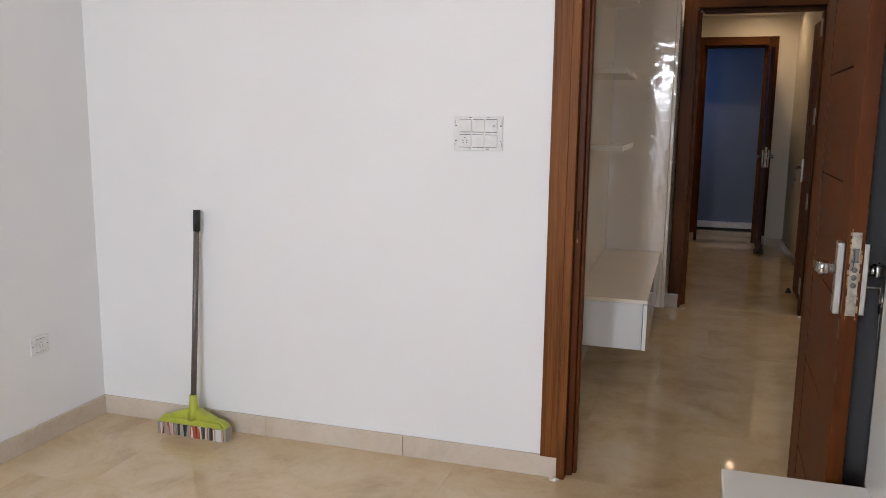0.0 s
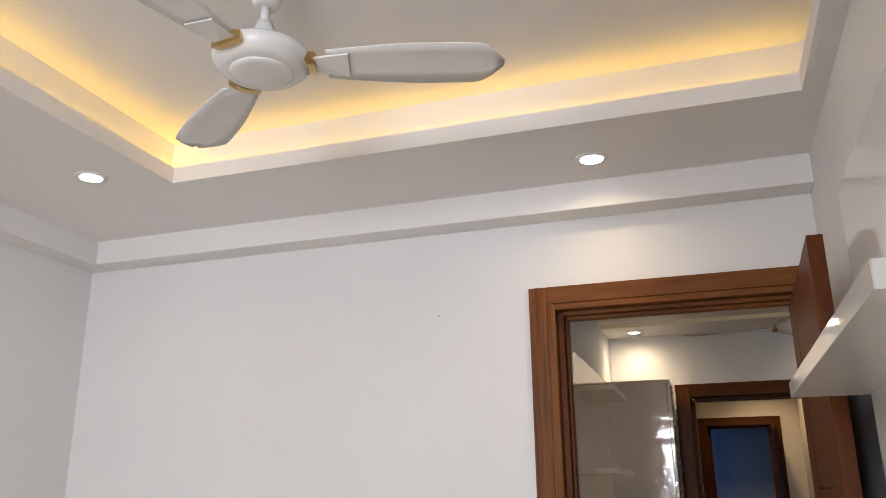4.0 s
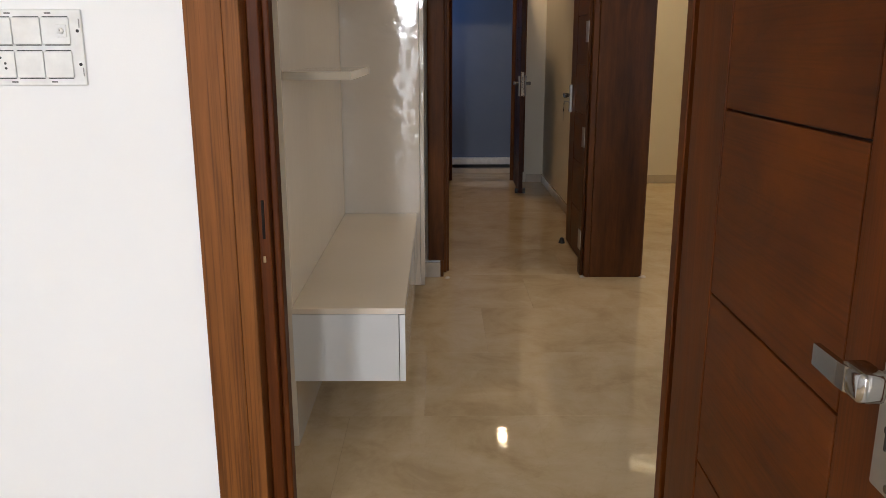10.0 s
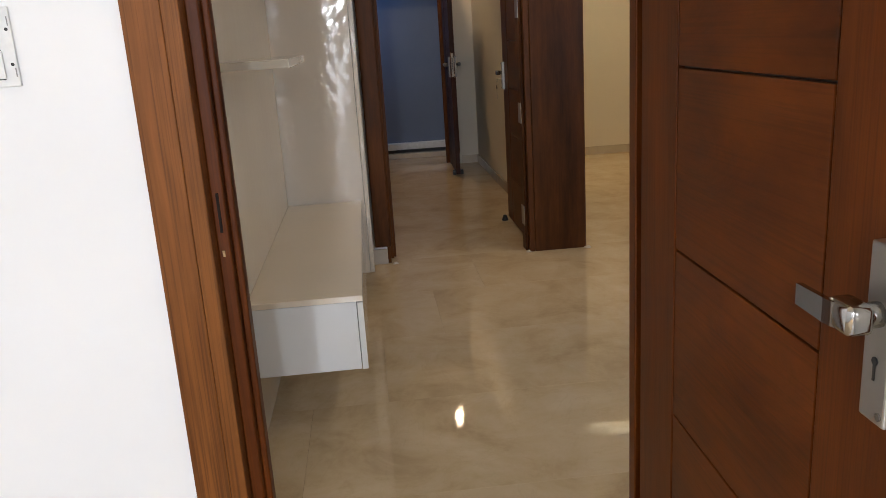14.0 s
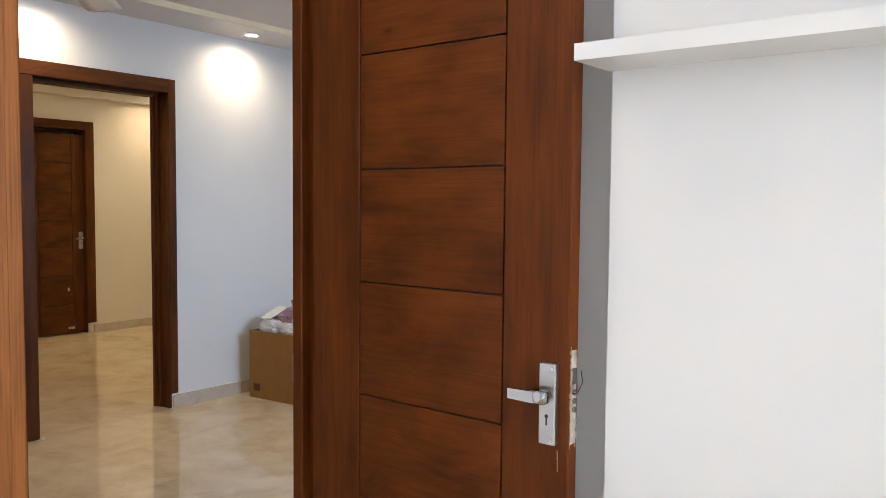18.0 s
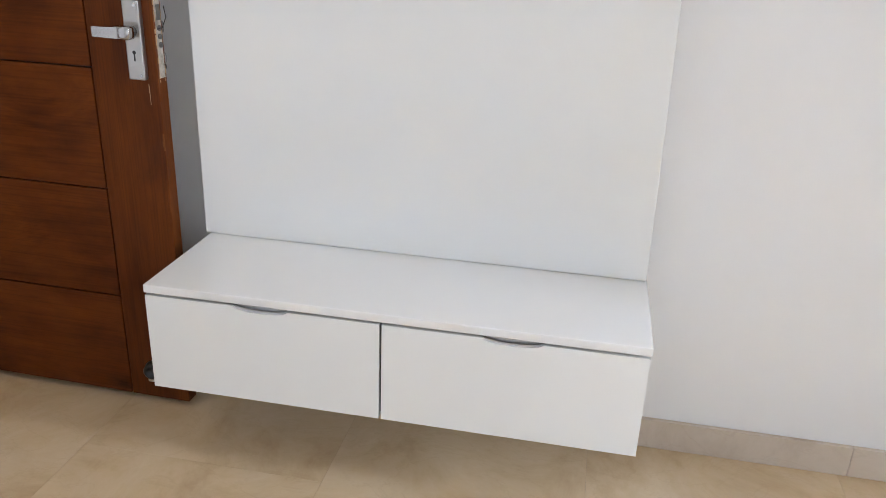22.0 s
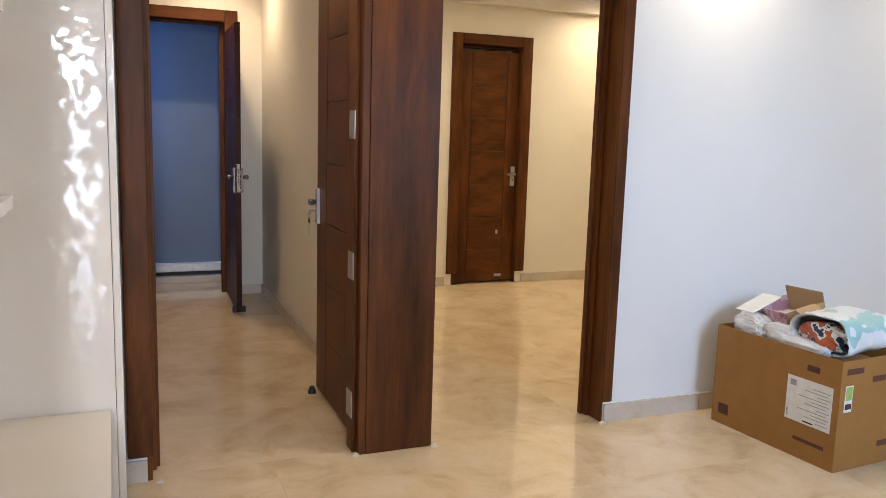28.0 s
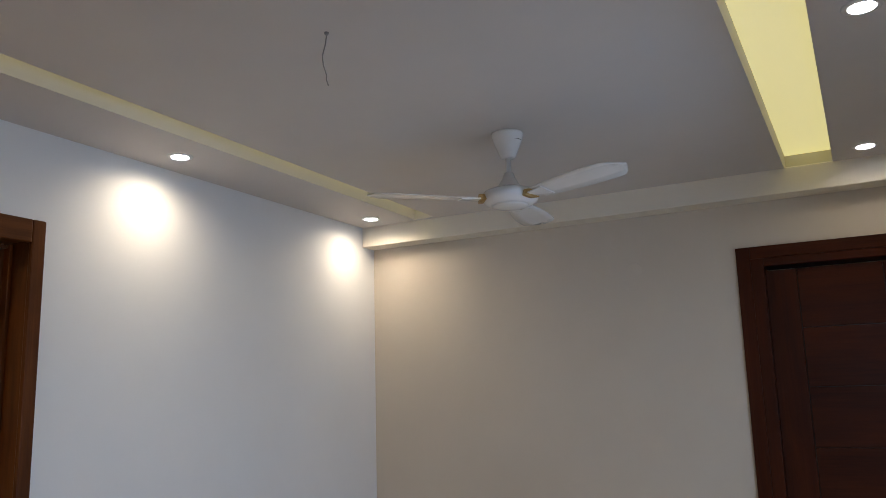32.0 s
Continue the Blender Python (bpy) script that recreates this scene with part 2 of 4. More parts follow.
M_HALLH = wood("dimmed_teak_level", 0, HALL_D, HALL_L)
M_HALLY = wood("dimmed_teak_across", 1, HALL_D, HALL_L, 0.42, 0.32, 0.6, 0.15, 0.35, 0.22, 0.04)
M_DUSKY = wood("deep_shade_teak_across", 1, DUSK_D, DUSK_L, curl=0.04)
M_GLOSS = laminate("white_gloss_laminate", (0.80, 0.81, 0.80))
M_TV = laminate("ivory_gloss_laminate", (0.82, 0.72, 0.585), 0.02, 0.006, 0.8)
M_TALL = laminate("grey_ivory_gloss_laminate", (0.76, 0.66, 0.54), 0.02, 0.035, 0.28, (0.9, 0.9, 1.3), 1)
M_SATIN = laminate("white_satin_laminate", (0.80, 0.80, 0.79), 0.22, 0.004)
M_FLOOR = marble("cream_marble")
M_SKIRT = marble("cream_marble_skirting", 0.16, ((0.50, 0.42, 0.33), (0.58, 0.50, 0.41), (0.63, 0.56, 0.47)))
M_GROUT = plain("grout", (0.52, 0.42, 0.29), 0.5)
M_STEEL = plain("satin_steel", (0.52, 0.51, 0.49), 0.34, 1.0, 0.1)
M_CHROME = plain("chrome", (0.40, 0.39, 0.38), 0.14, 1.0, 0.05)
M_BLACK = plain("black_plastic", (0.02, 0.02, 0.02), 0.4)
M_DARK = plain("dark_gap", (0.06, 0.06, 0.06), 0.7)
M_PLATE = plain("white_plastic", (0.80, 0.80, 0.79), 0.35)
M_FAN = plain("white_enamel", (0.78, 0.78, 0.78), 0.25, 0.0, 0.05, 12)
M_WIRE_DARK = plain("tarnished_steel", (0.03, 0.022, 0.018), 0.8, 0.0, 0.4)
M_WIRE_DARK.node_tree.nodes["Principled BSDF"].inputs["Specular IOR Level"].default_value = 0.08
M_GOLD = plain("gold_trim", (0.60, 0.42, 0.18), 0.25, 1.0)
M_LED = glow("lamp_face", (1.0, 0.95, 0.86), 24)
M_COVE = glow("warm_led_strip", (1.0, 0.58, 0.03), 17)
M_CHAN = glow("channel_diffuser", (1.0, 0.83, 0.27), 0.9)
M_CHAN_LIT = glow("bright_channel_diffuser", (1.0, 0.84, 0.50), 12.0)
M_CARD = plain("corrugated_cardboard", (0.32, 0.152, 0.031), 0.75, 0, 0.12, 14)
M_CARDL = plain("cardboard_inside", (0.46, 0.30, 0.15), 0.8, 0, 0.12, 14)
M_PAPER = plain("paper", (0.78, 0.78, 0.76), 0.7)
M_INK = plain("ink", (0.06, 0.04, 0.035), 0.7)

# ---- building ----


def box(bm, x0, x1, y0, y1, z0, z1, bevel=0.0):
    made = bmesh.ops.create_cube(bm, size=1.0)["verts"]
    for v in made:
        v.co = Vector(((x0 + x1) / 2 + v.co.x * (x1 - x0), (y0 + y1) / 2 + v.co.y * (y1 - y0), (z0 + z1) / 2 + v.co.z * (z1 - z0)))
    if bevel:
        edges = list({e for v in made for e in v.link_edges})
        bmesh.ops.bevel(bm, geom=edges, offset=bevel, segments=2, affect="EDGES", profile=0.5)
    return bm


def boxes(*dims, bevel=0.0):
    bm = bmesh.new()
    for d in dims:
        box(bm, *d, bevel=bevel)
    return bm


def lathe(profile, steps=28, at=(0, 0, 0)):
    """A turned shape from (radius, z) pairs."""
    bm = bmesh.new()
    rings = []
    for r, z in profile:
        rings.append([bm.verts.new((at[0] + r * math.cos(2 * math.pi * k / steps), at[1] + r * math.sin(2 * math.pi * k / steps), at[2] + z)) for k in range(steps)])
    for a, b in zip(rings, rings[1:]):
        for k in range(steps):
            bm.faces.new((a[k], a[(k + 1) % steps], b[(k + 1) % steps], b[k]))
    bm.faces.new(rings[0][::-1])
    bm.faces.new(rings[-1])
    bmesh.ops.recalc_face_normals(bm, faces=bm.faces)
    return bm


def tube(points, radius, steps=8):
    """A round bar along a line of points."""
    bm = bmesh.new()
    pts = [Vector(p) for p in points]
    rings = []
    for i, p in enumerate(pts):
        way = (pts[min(i + 1, len(pts) - 1)] - pts[max(i - 1, 0)]).normalized()
        side = way.cross(Vector((0.31, 0.17, 0.93)) if abs(way.z) < 0.9 else Vector((1, 0, 0))).normalized()
        up = side.cross(way)
        rings.append([bm.verts.new(p + radius * (math.cos(2 * math.pi * k / steps) * side + math.sin(2 * math.pi * k / steps) * up)) for k in range(steps)])
    for a, b in zip(rings, rings[1:]):
        for k in range(steps):
            bm.faces.new((a[k], a[(k + 1) % steps], b[(k + 1) % steps], b[k]))
    bm.faces.new(rings[0][::-1])
    bm.faces.new(rings[-1])
    bmesh.ops.recalc_face_normals(bm, faces=bm.faces)
    return bm


def mesh_of(name, bm, material, smooth=False):
    me = bpy.data.meshes.new(name)
    if smooth:
        for f in bm.faces:
            f.smooth = True
    bm.to_mesh(me)
    bm.free()
    me.materials.append(material)
    return me


def part(name, bm, material, parent=None, label="", smooth=False):
    ob = new(name, mesh_of(name, bm, material, smooth))
    if parent:
        ob.parent = parent
    if label:
        tagged(ob, label)
    return ob


def thing(name, label, category, at=(0, 0, 0), turn=0, group="", kind=""):
    ob = new(name)
    ob.matrix_world = pose(*at, 0, 0, turn)
    return tagged(ob, label, category, group, kind)


def setting(name, bm, material, label, category):
    return tagged(part(name, bm, material), label, category, kind="structure")


CEIL, SLAB, COVE_TOP = 2.465, 2.72, 2.63
XW, XE = -2.0, 0.895           # bedroom
BW, BE, BN = -0.13, 4.66, 2.962   # hall
CW, CN = 0.10, 6.27           # passage
PW, PE = 1.35, 1.47           # partition
DE, DN = 4.75, 6.205           # far room
T = 0.15
TA = 0.10

# walls
setting("wall_1", boxes((XW - T, 0.0, 0, TA, 0, SLAB), (0.87, XE + T, 0, TA, 0, SLAB), (0.0, 0.87, 0, TA, 2.06, SLAB)), M_WALL,
        "white painted bedroom wall with a doorway", "wall")
setting("wall_2", boxes((XW - T, XW, -5.55, 0, 0, SLAB)), M_WALL, "white painted side wall of the bedroom", "wall")
setting("wall_3", boxes((XE, XE + T, -5.55, 0, 0, SLAB)), M_WALL, "white painted wall behind the panelled unit", "wall")
setting("wall_4", boxes((XW - T, -0.28, -5.7, -5.55, 0, SLAB), (0.03, 0.445, -5.7, -5.55, 0, SLAB), (0.755, XE + T, -5.7, -5.55, 0, SLAB), (-0.28, 0.03, -5.7, -5.55, 2.35, SLAB), (0.445, 0.755, -5.7, -5.55, 2.35, SLAB),
                       (-0.28, 0.03, -5.7, -5.55, 0, 0.05), (0.445, 0.755, -5.7, -5.55, 0, 0.05)),
        M_WALL, "white painted wall with two tall bedroom windows", "wall")
setting("wall_5", boxes((BW - T, BW, TA, BN, 0, SLAB)), M_WALL, "white painted hall wall behind the television unit", "wall")
setting("wall_6", boxes((BW - T, 0.36, BN, BN + T, 0, SLAB), (2.35, BE + T, BN, BN + T, 0, SLAB), (0.36, 2.35, BN, BN + T, 2.06, SLAB)),
        M_WALL, "white painted hall wall with a double doorway", "wall")
setting("wall_7", boxes((BE, BE + T, 0.82, BN, 0, SLAB), (BE, BE + T, -0.4, 0.02, 0, SLAB), (BE, BE + T, 0.02, 0.82, 2.06, SLAB), (BE + T, BE + T + 0.02, -0.1, 0.95, 0, 2.2)),
        M_BEIGE, "beige painted end wall of the hall", "wall")
setting("wall_8", boxes((XE + T, 2.2, -0.4, -0.25, 0, SLAB), (3.3, BE, -0.4, -0.25, 0, SLAB), (2.2, 3.3, -0.4, -0.25, 0, 0.9), (2.2, 3.3, -0.4, -0.25, 2.1, SLAB)), M_WALL, "white hall wall with a window opening", "wall")
setting("wall_9", boxes((CW - T, CW, BN + T, CN, 0, SLAB)), M_CREAM, "cream painted passage wall", "wall")
setting("wall_10", boxes((PW, PE, BN + T, CN + T, 0, SLAB)), M_CREAM, "cream painted partition wall", "wall")
setting("wall_11", boxes((CW - T, 0.45, CN, CN + 0.12, 0, SLAB), (1.10, PW, CN, CN + 0.12, 0, SLAB), (0.45, 1.10, CN, CN + 0.12, 2.10, SLAB)),
        M_CREAM, "cream painted wall at the end of the passage", "wall")
setting("wall_12", boxes((PE, 2.95, DN, DN + T, 0, SLAB), (3.57, DE, DN, DN + T, 0, SLAB), (2.95, 3.57, DN, DN + T, 2.06, SLAB), (2.8, 3.7, DN + T, DN + T + 0.02, 0, 2.2)),
        M_CREAM, "cream painted far wall with a shut door", "wall")
setting("wall_13", boxes((DE, DE + T, BN + T, DN, 0, SLAB)), M_CREAM, "cream painted side wall of the far room", "wall")
setting("wall_14", boxes((-0.25, -0.1, CN + 0.12, 6.97, 0, 0.9), (-0.25, -0.1, CN + 0.12, 6.97, 2.3, SLAB), (-0.25, -0.1, CN + 0.12, 6.44, 0.9, 2.3), (-0.25, -0.1, 6.90, 6.97, 0.9, 2.3),
                         (-0.25, 1.75, 6.97, 7.12, 0, SLAB), (1.6, 1.75, CN + 0.12, 6.97, 0, SLAB)), M_BLUE, "balcony walls with dim blue daylight in their colour", "wall")

# added out of view to keep direct window light off the panelled wall
setting("wall_15", boxes((0.42, XE, -3.4, -3.25, 0, SLAB)), M_WALL, "unseen white wall pier added to shade the panelled wall", "wall")

# ceilings
COVE = (-1.19, 0.85, -4.9, -0.56)
x0, x1, y0, y1 = COVE
setting("ceiling_1", boxes((XW, XE, y1, 0, CEIL, CEIL + 0.03), (XW, XE, -5.55, y0, CEIL, CEIL + 0.03), (XW, x0, y0, y1, CEIL, CEIL + 0.03), (x1, XE, y0, y1, CEIL, CEIL + 0.03),
                           (x0, x1, y1 - 0.02, y1, CEIL - 0.004, CEIL + 0.052), (x0, x1, y0, y0 + 0.02, CEIL - 0.004, CEIL + 0.052),
                           (x0, x0 + 0.02, y0 + 0.02, y1 - 0.02, CEIL - 0.004, CEIL + 0.052), (x1 - 0.02, x1, y0 + 0.02, y1 - 0.02, CEIL - 0.004, CEIL + 0.052),
                           (x0 - 0.04, XE, y1 + 0.025, y1 + 0.04, CEIL + 0.03, COVE_TOP), (x0 - 0.04, XE, y0 - 0.04, y0 - 0.025, CEIL + 0.03, COVE_TOP), (x0 - 0.04, x0 - 0.025, y0 - 0.025, y1 + 0.025, CEIL + 0.03, COVE_TOP),
                           (XW, XE, -5.55, 0, COVE_TOP, SLAB), (XW - T, XE + T, -5.7, TA, SLAB, SLAB + 0.1)), M_CEIL, "white false ceiling with a recessed cove", "ceiling")
SN, SS = (2.442, 2.572), (0.345, 0.555)
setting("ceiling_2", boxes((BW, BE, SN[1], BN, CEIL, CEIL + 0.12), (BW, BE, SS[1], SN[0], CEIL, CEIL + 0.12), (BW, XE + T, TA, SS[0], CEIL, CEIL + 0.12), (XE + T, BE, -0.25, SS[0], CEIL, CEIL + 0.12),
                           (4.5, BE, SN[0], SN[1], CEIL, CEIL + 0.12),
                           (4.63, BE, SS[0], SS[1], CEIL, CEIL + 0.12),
                           (BW - T, BE + T, TA, BN + T, SLAB, SLAB + 0.1), (XE + T, BE + T, -0.4, TA, SLAB, SLAB + 0.1)), M_CEIL_HALL, "white hall ceiling, greyed for dimness, with two light channels", "ceiling")
setting("ceiling_3", boxes((CW, PW, BN + T, CN, CEIL, CEIL + 0.05), (CW - T, PW, BN + T, CN + 0.12, SLAB, SLAB + 0.1)), M_CEIL, "white passage ceiling", "ceiling")
setting("ceiling_4", boxes((PE, DE, BN + T, 5.24, CEIL, CEIL + 0.12), (PE, DE, 5.38, DN, CEIL, CEIL + 0.12), (PE, DE + T, BN + T, DN + T, SLAB, SLAB + 0.1)), M_CEIL, "white ceiling of the far room", "ceiling")
setting("ceiling_5", boxes((-0.25, 1.75, CN + 0.12, 7.12, SLAB, SLAB + 0.1)), M_CEIL, "balcony ceiling", "ceiling")


def cornice(name, dims, material, label):
    return setting(name, boxes(*dims, bevel=0.004), material, label, "cornice")


cornice("trim_1", [(XW + 0.11, XE, -0.11, 0, 2.365, CEIL + 0.004)], M_CEIL, "boxed white plaster cornice over the doorway")
cornice("trim_2", [(XW, XW + 0.11, -5.55, 0, 2.365, CEIL + 0.004)], M_CEIL, "boxed white plaster cornice along the side wall")
cornice("trim_3", [(BE - 0.13, BE, -0.25, BN, 2.345, CEIL + 0.004)], M_CREAM, "boxed plaster cornice at the hall's end wall")
cornice("trim_4", [(PE, DE, DN - 0.10, DN, 2.365, CEIL + 0.004)], M_CREAM, "boxed plaster cornice in the far room")
cornice("trim_5", [(PW - 0.10, PW, BN + T, CN - 0.1, 2.365, CEIL + 0.004), (CW, PW, CN - 0.10, CN, 2.365, CEIL + 0.004)], M_CREAM, "boxed plaster cornice in the passage")

# skirting
H = 0.082


def skirting(name, *dims, h=H):
    """A run of marble skirting tiles, each up to 0.6 m long, with hairline joints."""
    run = thing(name, "cream marble skirting tiles along the wall", "skirting", kind="structure")
    for x0_, x1_, y0_, y1_ in dims:
        along_x = x1_ - x0_ > y1_ - y0_
        lo, hi = (x0_, x1_) if along_x else (y0_, y1_)
        n_ = max(1, math.ceil((hi - lo) / 0.6 - 0.02))
        for k in range(n_):
            u, w = lo + (hi - lo) * k / n_ + 0.0004, lo + (hi - lo) * (k + 1) / n_ - 0.0004
            part("skirting_tile", boxes((u, w, y0_, y1_, 0, h) if along_x else (x0_, x1_, u, w, 0, h), bevel=0.0015), M_SKIRT, run)
    return run


skirting("baseboard_1", (XW + 0.012, -1.2005, -0.012, 0), (-1.1995, -0.6005, -0.012, 0), (-0.5995, 0.0, -0.012, 0))
skirting("baseboard_2", (XW, XW + 0.012, -1.5, -0.0), (XW, XW + 0.012, -5.55, -1.501))
skirting("baseboard_3", (XE - 0.012, XE, -5.55, -1.9), (XE - 0.012, XE, -1.899, -0.02))
skirting("baseboard_4", (2.352, 2.90, BN - 0.012, BN), (2.901, BE, BN - 0.012, BN), (0.28, 0.36, BN - 0.012, BN), (BW, 0.279, BN - 0.012, BN), h=0.085)
skirting("baseboard_5", (PW - 0.012, PW, BN + T, CN), (1.19, PW - 0.012, CN - 0.012, CN), (CW, CW + 0.012, BN + T, CN), h=0.075)
skirting("baseboard_6", (PE, 2.885, DN - 0.012, DN), (3.63, DE, DN - 0.012, DN), (PE, PE + 0.012, BN + T, DN - 0.012), h=0.075)
skirting("baseboard_7", (BE - 0.012, BE, 0.83, BN - 0.012), h=0.085)

# ---- door frames ----
M_DIM = plain("dull_dark_steel", (0.20, 0.19, 0.18), 0.4, 1.0)
M_WORN = plain("worn_rusty_steel", (0.62, 0.56, 0.47), 0.45, 0.25, 0.6, 60)


def door_frame(name, label, xs, face, depth, side=1, skirt=0.10, outer=0.06, outer_r=None, steps=((0.03, 0.052, 0.064), (0.03, 0.052, 0.064)), head=2.06, wv=None, wh=None, broad=False):
    """Stepped teak frame round an opening xs in a wall whose seen face is at y = face."""
    a, b = xs
    wv, wh = wv or M_WOODV, wh or M_WOODH
    f = thing(name, label, "door frame", kind="structure")
    q = lambda y0, y1: (min(face + side * y0, face + side * y1), max(face + side * y0, face + side * y1))  # noqa: E731
    for lo, hi, sg in ((a, a, 1), (b, b, -1)):
        r = lambda u0, u1: (min(a + u0, a + u1), max(a + u0, a + u1)) if sg > 0 else (min(b - u0, b - u1), max(b - u0, b - u1))  # noqa: E731
        lap = steps[sg < 0][0] + 0.004 if broad else 0.002
        part("architrave", boxes((*r(-(outer if sg > 0 else outer_r or outer), lap), *q(-0.022, 0), skirt, head + 0.06), bevel=0.005 if broad else 0.002), wv, f)
        part("jamb", boxes((*r(0, steps[sg < 0][0]), *q(0.0005 if broad else -0.018, depth), 0, head), bevel=0.002), wv, f)
        # bedroom stops use the darker door wood, which paints in their shade
        part("door_stop", boxes((*r(steps[sg < 0][0], steps[sg < 0][1]), *q(0.026 if depth < 0.1 else 0.09, depth), 0, head - 0.022), (*r(steps[sg < 0][1], steps[sg < 0][2]), *q(min(0.05, depth - 0.02) if depth < 0.1 else depth - 0.03, depth - 0.004), 0, head - 0.036), bevel=0.003), wv if wv is not M_WOODV else M_DOORV, f)
    lap = 0.026 if broad else 0.0
    part("header_architrave", boxes((a + (steps[0][0] + 0.0045 if broad else 0.002), b - (steps[1][0] + 0.0045 if broad else 0.002), *q(-0.022, 0), head - lap, head + 0.06), bevel=0.005 if broad else 0.002), wh, f)
    part("header", boxes((a + 0.03, b - 0.03, *q(0.0005 if broad else -0.018, depth), head - 0.022, head), (a + 0.052, b - 0.052, *q(0.026 if depth < 0.1 else 0.09, depth), head - 0.036, head - 0.022), (a + 0.064, b - 0.064, *q(min(0.05, depth - 0.02), depth - 0.004), head - 0.048, head - 0.036), bevel=0.002), wh, f)
    return f


door_frame("door_frame_1", "polished teak door frame with stepped mouldings", (0.0, 0.87), 0.0, 0.09, steps=((0.03, 0.052, 0.064), (0.03, 0.052, 0.082)), skirt=0.082)
fa = bpy.data.objects["door_frame_1"]
part("strike_slot", boxes((0.038, 0.043, 0.0235, 0.0262, 0.915, 0.985), bevel=0.0008), M_WIRE_DARK, fa, "dark torn strike slot")
part("torn_chip", boxes((0.0375, 0.0425, 0.0205, 0.0236, 0.872, 0.884), bevel=0.0012), M_CARDL, fa, "small pale torn chip of wood")
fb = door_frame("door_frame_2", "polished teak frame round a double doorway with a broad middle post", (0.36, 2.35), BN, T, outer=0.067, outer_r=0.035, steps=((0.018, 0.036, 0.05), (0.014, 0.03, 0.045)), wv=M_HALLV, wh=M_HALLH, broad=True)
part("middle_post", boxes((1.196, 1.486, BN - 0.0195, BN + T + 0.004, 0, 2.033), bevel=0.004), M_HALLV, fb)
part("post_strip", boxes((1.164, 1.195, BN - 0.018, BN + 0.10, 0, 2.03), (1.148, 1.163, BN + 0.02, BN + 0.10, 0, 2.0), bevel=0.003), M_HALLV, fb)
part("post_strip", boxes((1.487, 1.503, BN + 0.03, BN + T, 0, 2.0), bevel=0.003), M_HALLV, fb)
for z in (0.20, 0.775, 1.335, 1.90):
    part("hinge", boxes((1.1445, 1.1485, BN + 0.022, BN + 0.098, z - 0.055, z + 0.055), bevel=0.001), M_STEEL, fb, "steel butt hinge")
door_frame("door_frame_3", "teak frame of the balcony door, toned down for dim light", (0.42, 1.11), CN, 0.12, head=2.10, wv=M_HALLV, wh=M_HALLH, broad=True)
door_frame("door_frame_4", "teak frame of a shut door, toned down for dim light", (2.96, 3.59), DN, T, head=2.07, wv=M_HALLV, wh=M_HALLH, broad=True)
f5 = thing("door_frame_5", "teak frame of the hall's end door, darkened for shade", "door frame", kind="structure")
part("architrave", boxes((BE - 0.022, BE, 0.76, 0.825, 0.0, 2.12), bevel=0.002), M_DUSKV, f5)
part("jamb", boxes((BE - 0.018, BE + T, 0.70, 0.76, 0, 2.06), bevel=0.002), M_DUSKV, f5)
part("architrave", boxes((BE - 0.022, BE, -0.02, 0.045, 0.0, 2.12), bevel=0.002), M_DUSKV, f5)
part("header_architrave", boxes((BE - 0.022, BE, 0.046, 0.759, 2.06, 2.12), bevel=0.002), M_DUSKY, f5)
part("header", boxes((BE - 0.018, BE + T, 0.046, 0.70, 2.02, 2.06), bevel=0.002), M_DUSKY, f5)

# ---- bedroom window ----
for k, x in enumerate((-0.28, 0.445)):
    wi = thing("window_%d" % (k + 1), "tall narrow white framed bedroom window", "window", kind="structure")
    for d in ((x, x + 0.02, -5.60, -5.56, 0.05, 2.35), (x + 0.29, x + 0.31, -5.60, -5.56, 0.05, 2.35), (x + 0.02, x + 0.29, -5.60, -5.56, 0.05, 0.075), (x + 0.02, x + 0.29, -5.60, -5.56, 2.325, 2.35), (x + 0.02, x + 0.29, -5.60, -5.56, 1.53, 1.56)):
        part("window_frame", boxes(d, bevel=0.003), M_PLATE, wi)

# ---- doors ----
GROOVES = (0.018, 0.302, 0.585, 0.873, 1.157, 1.435, 1.714, 1.995)


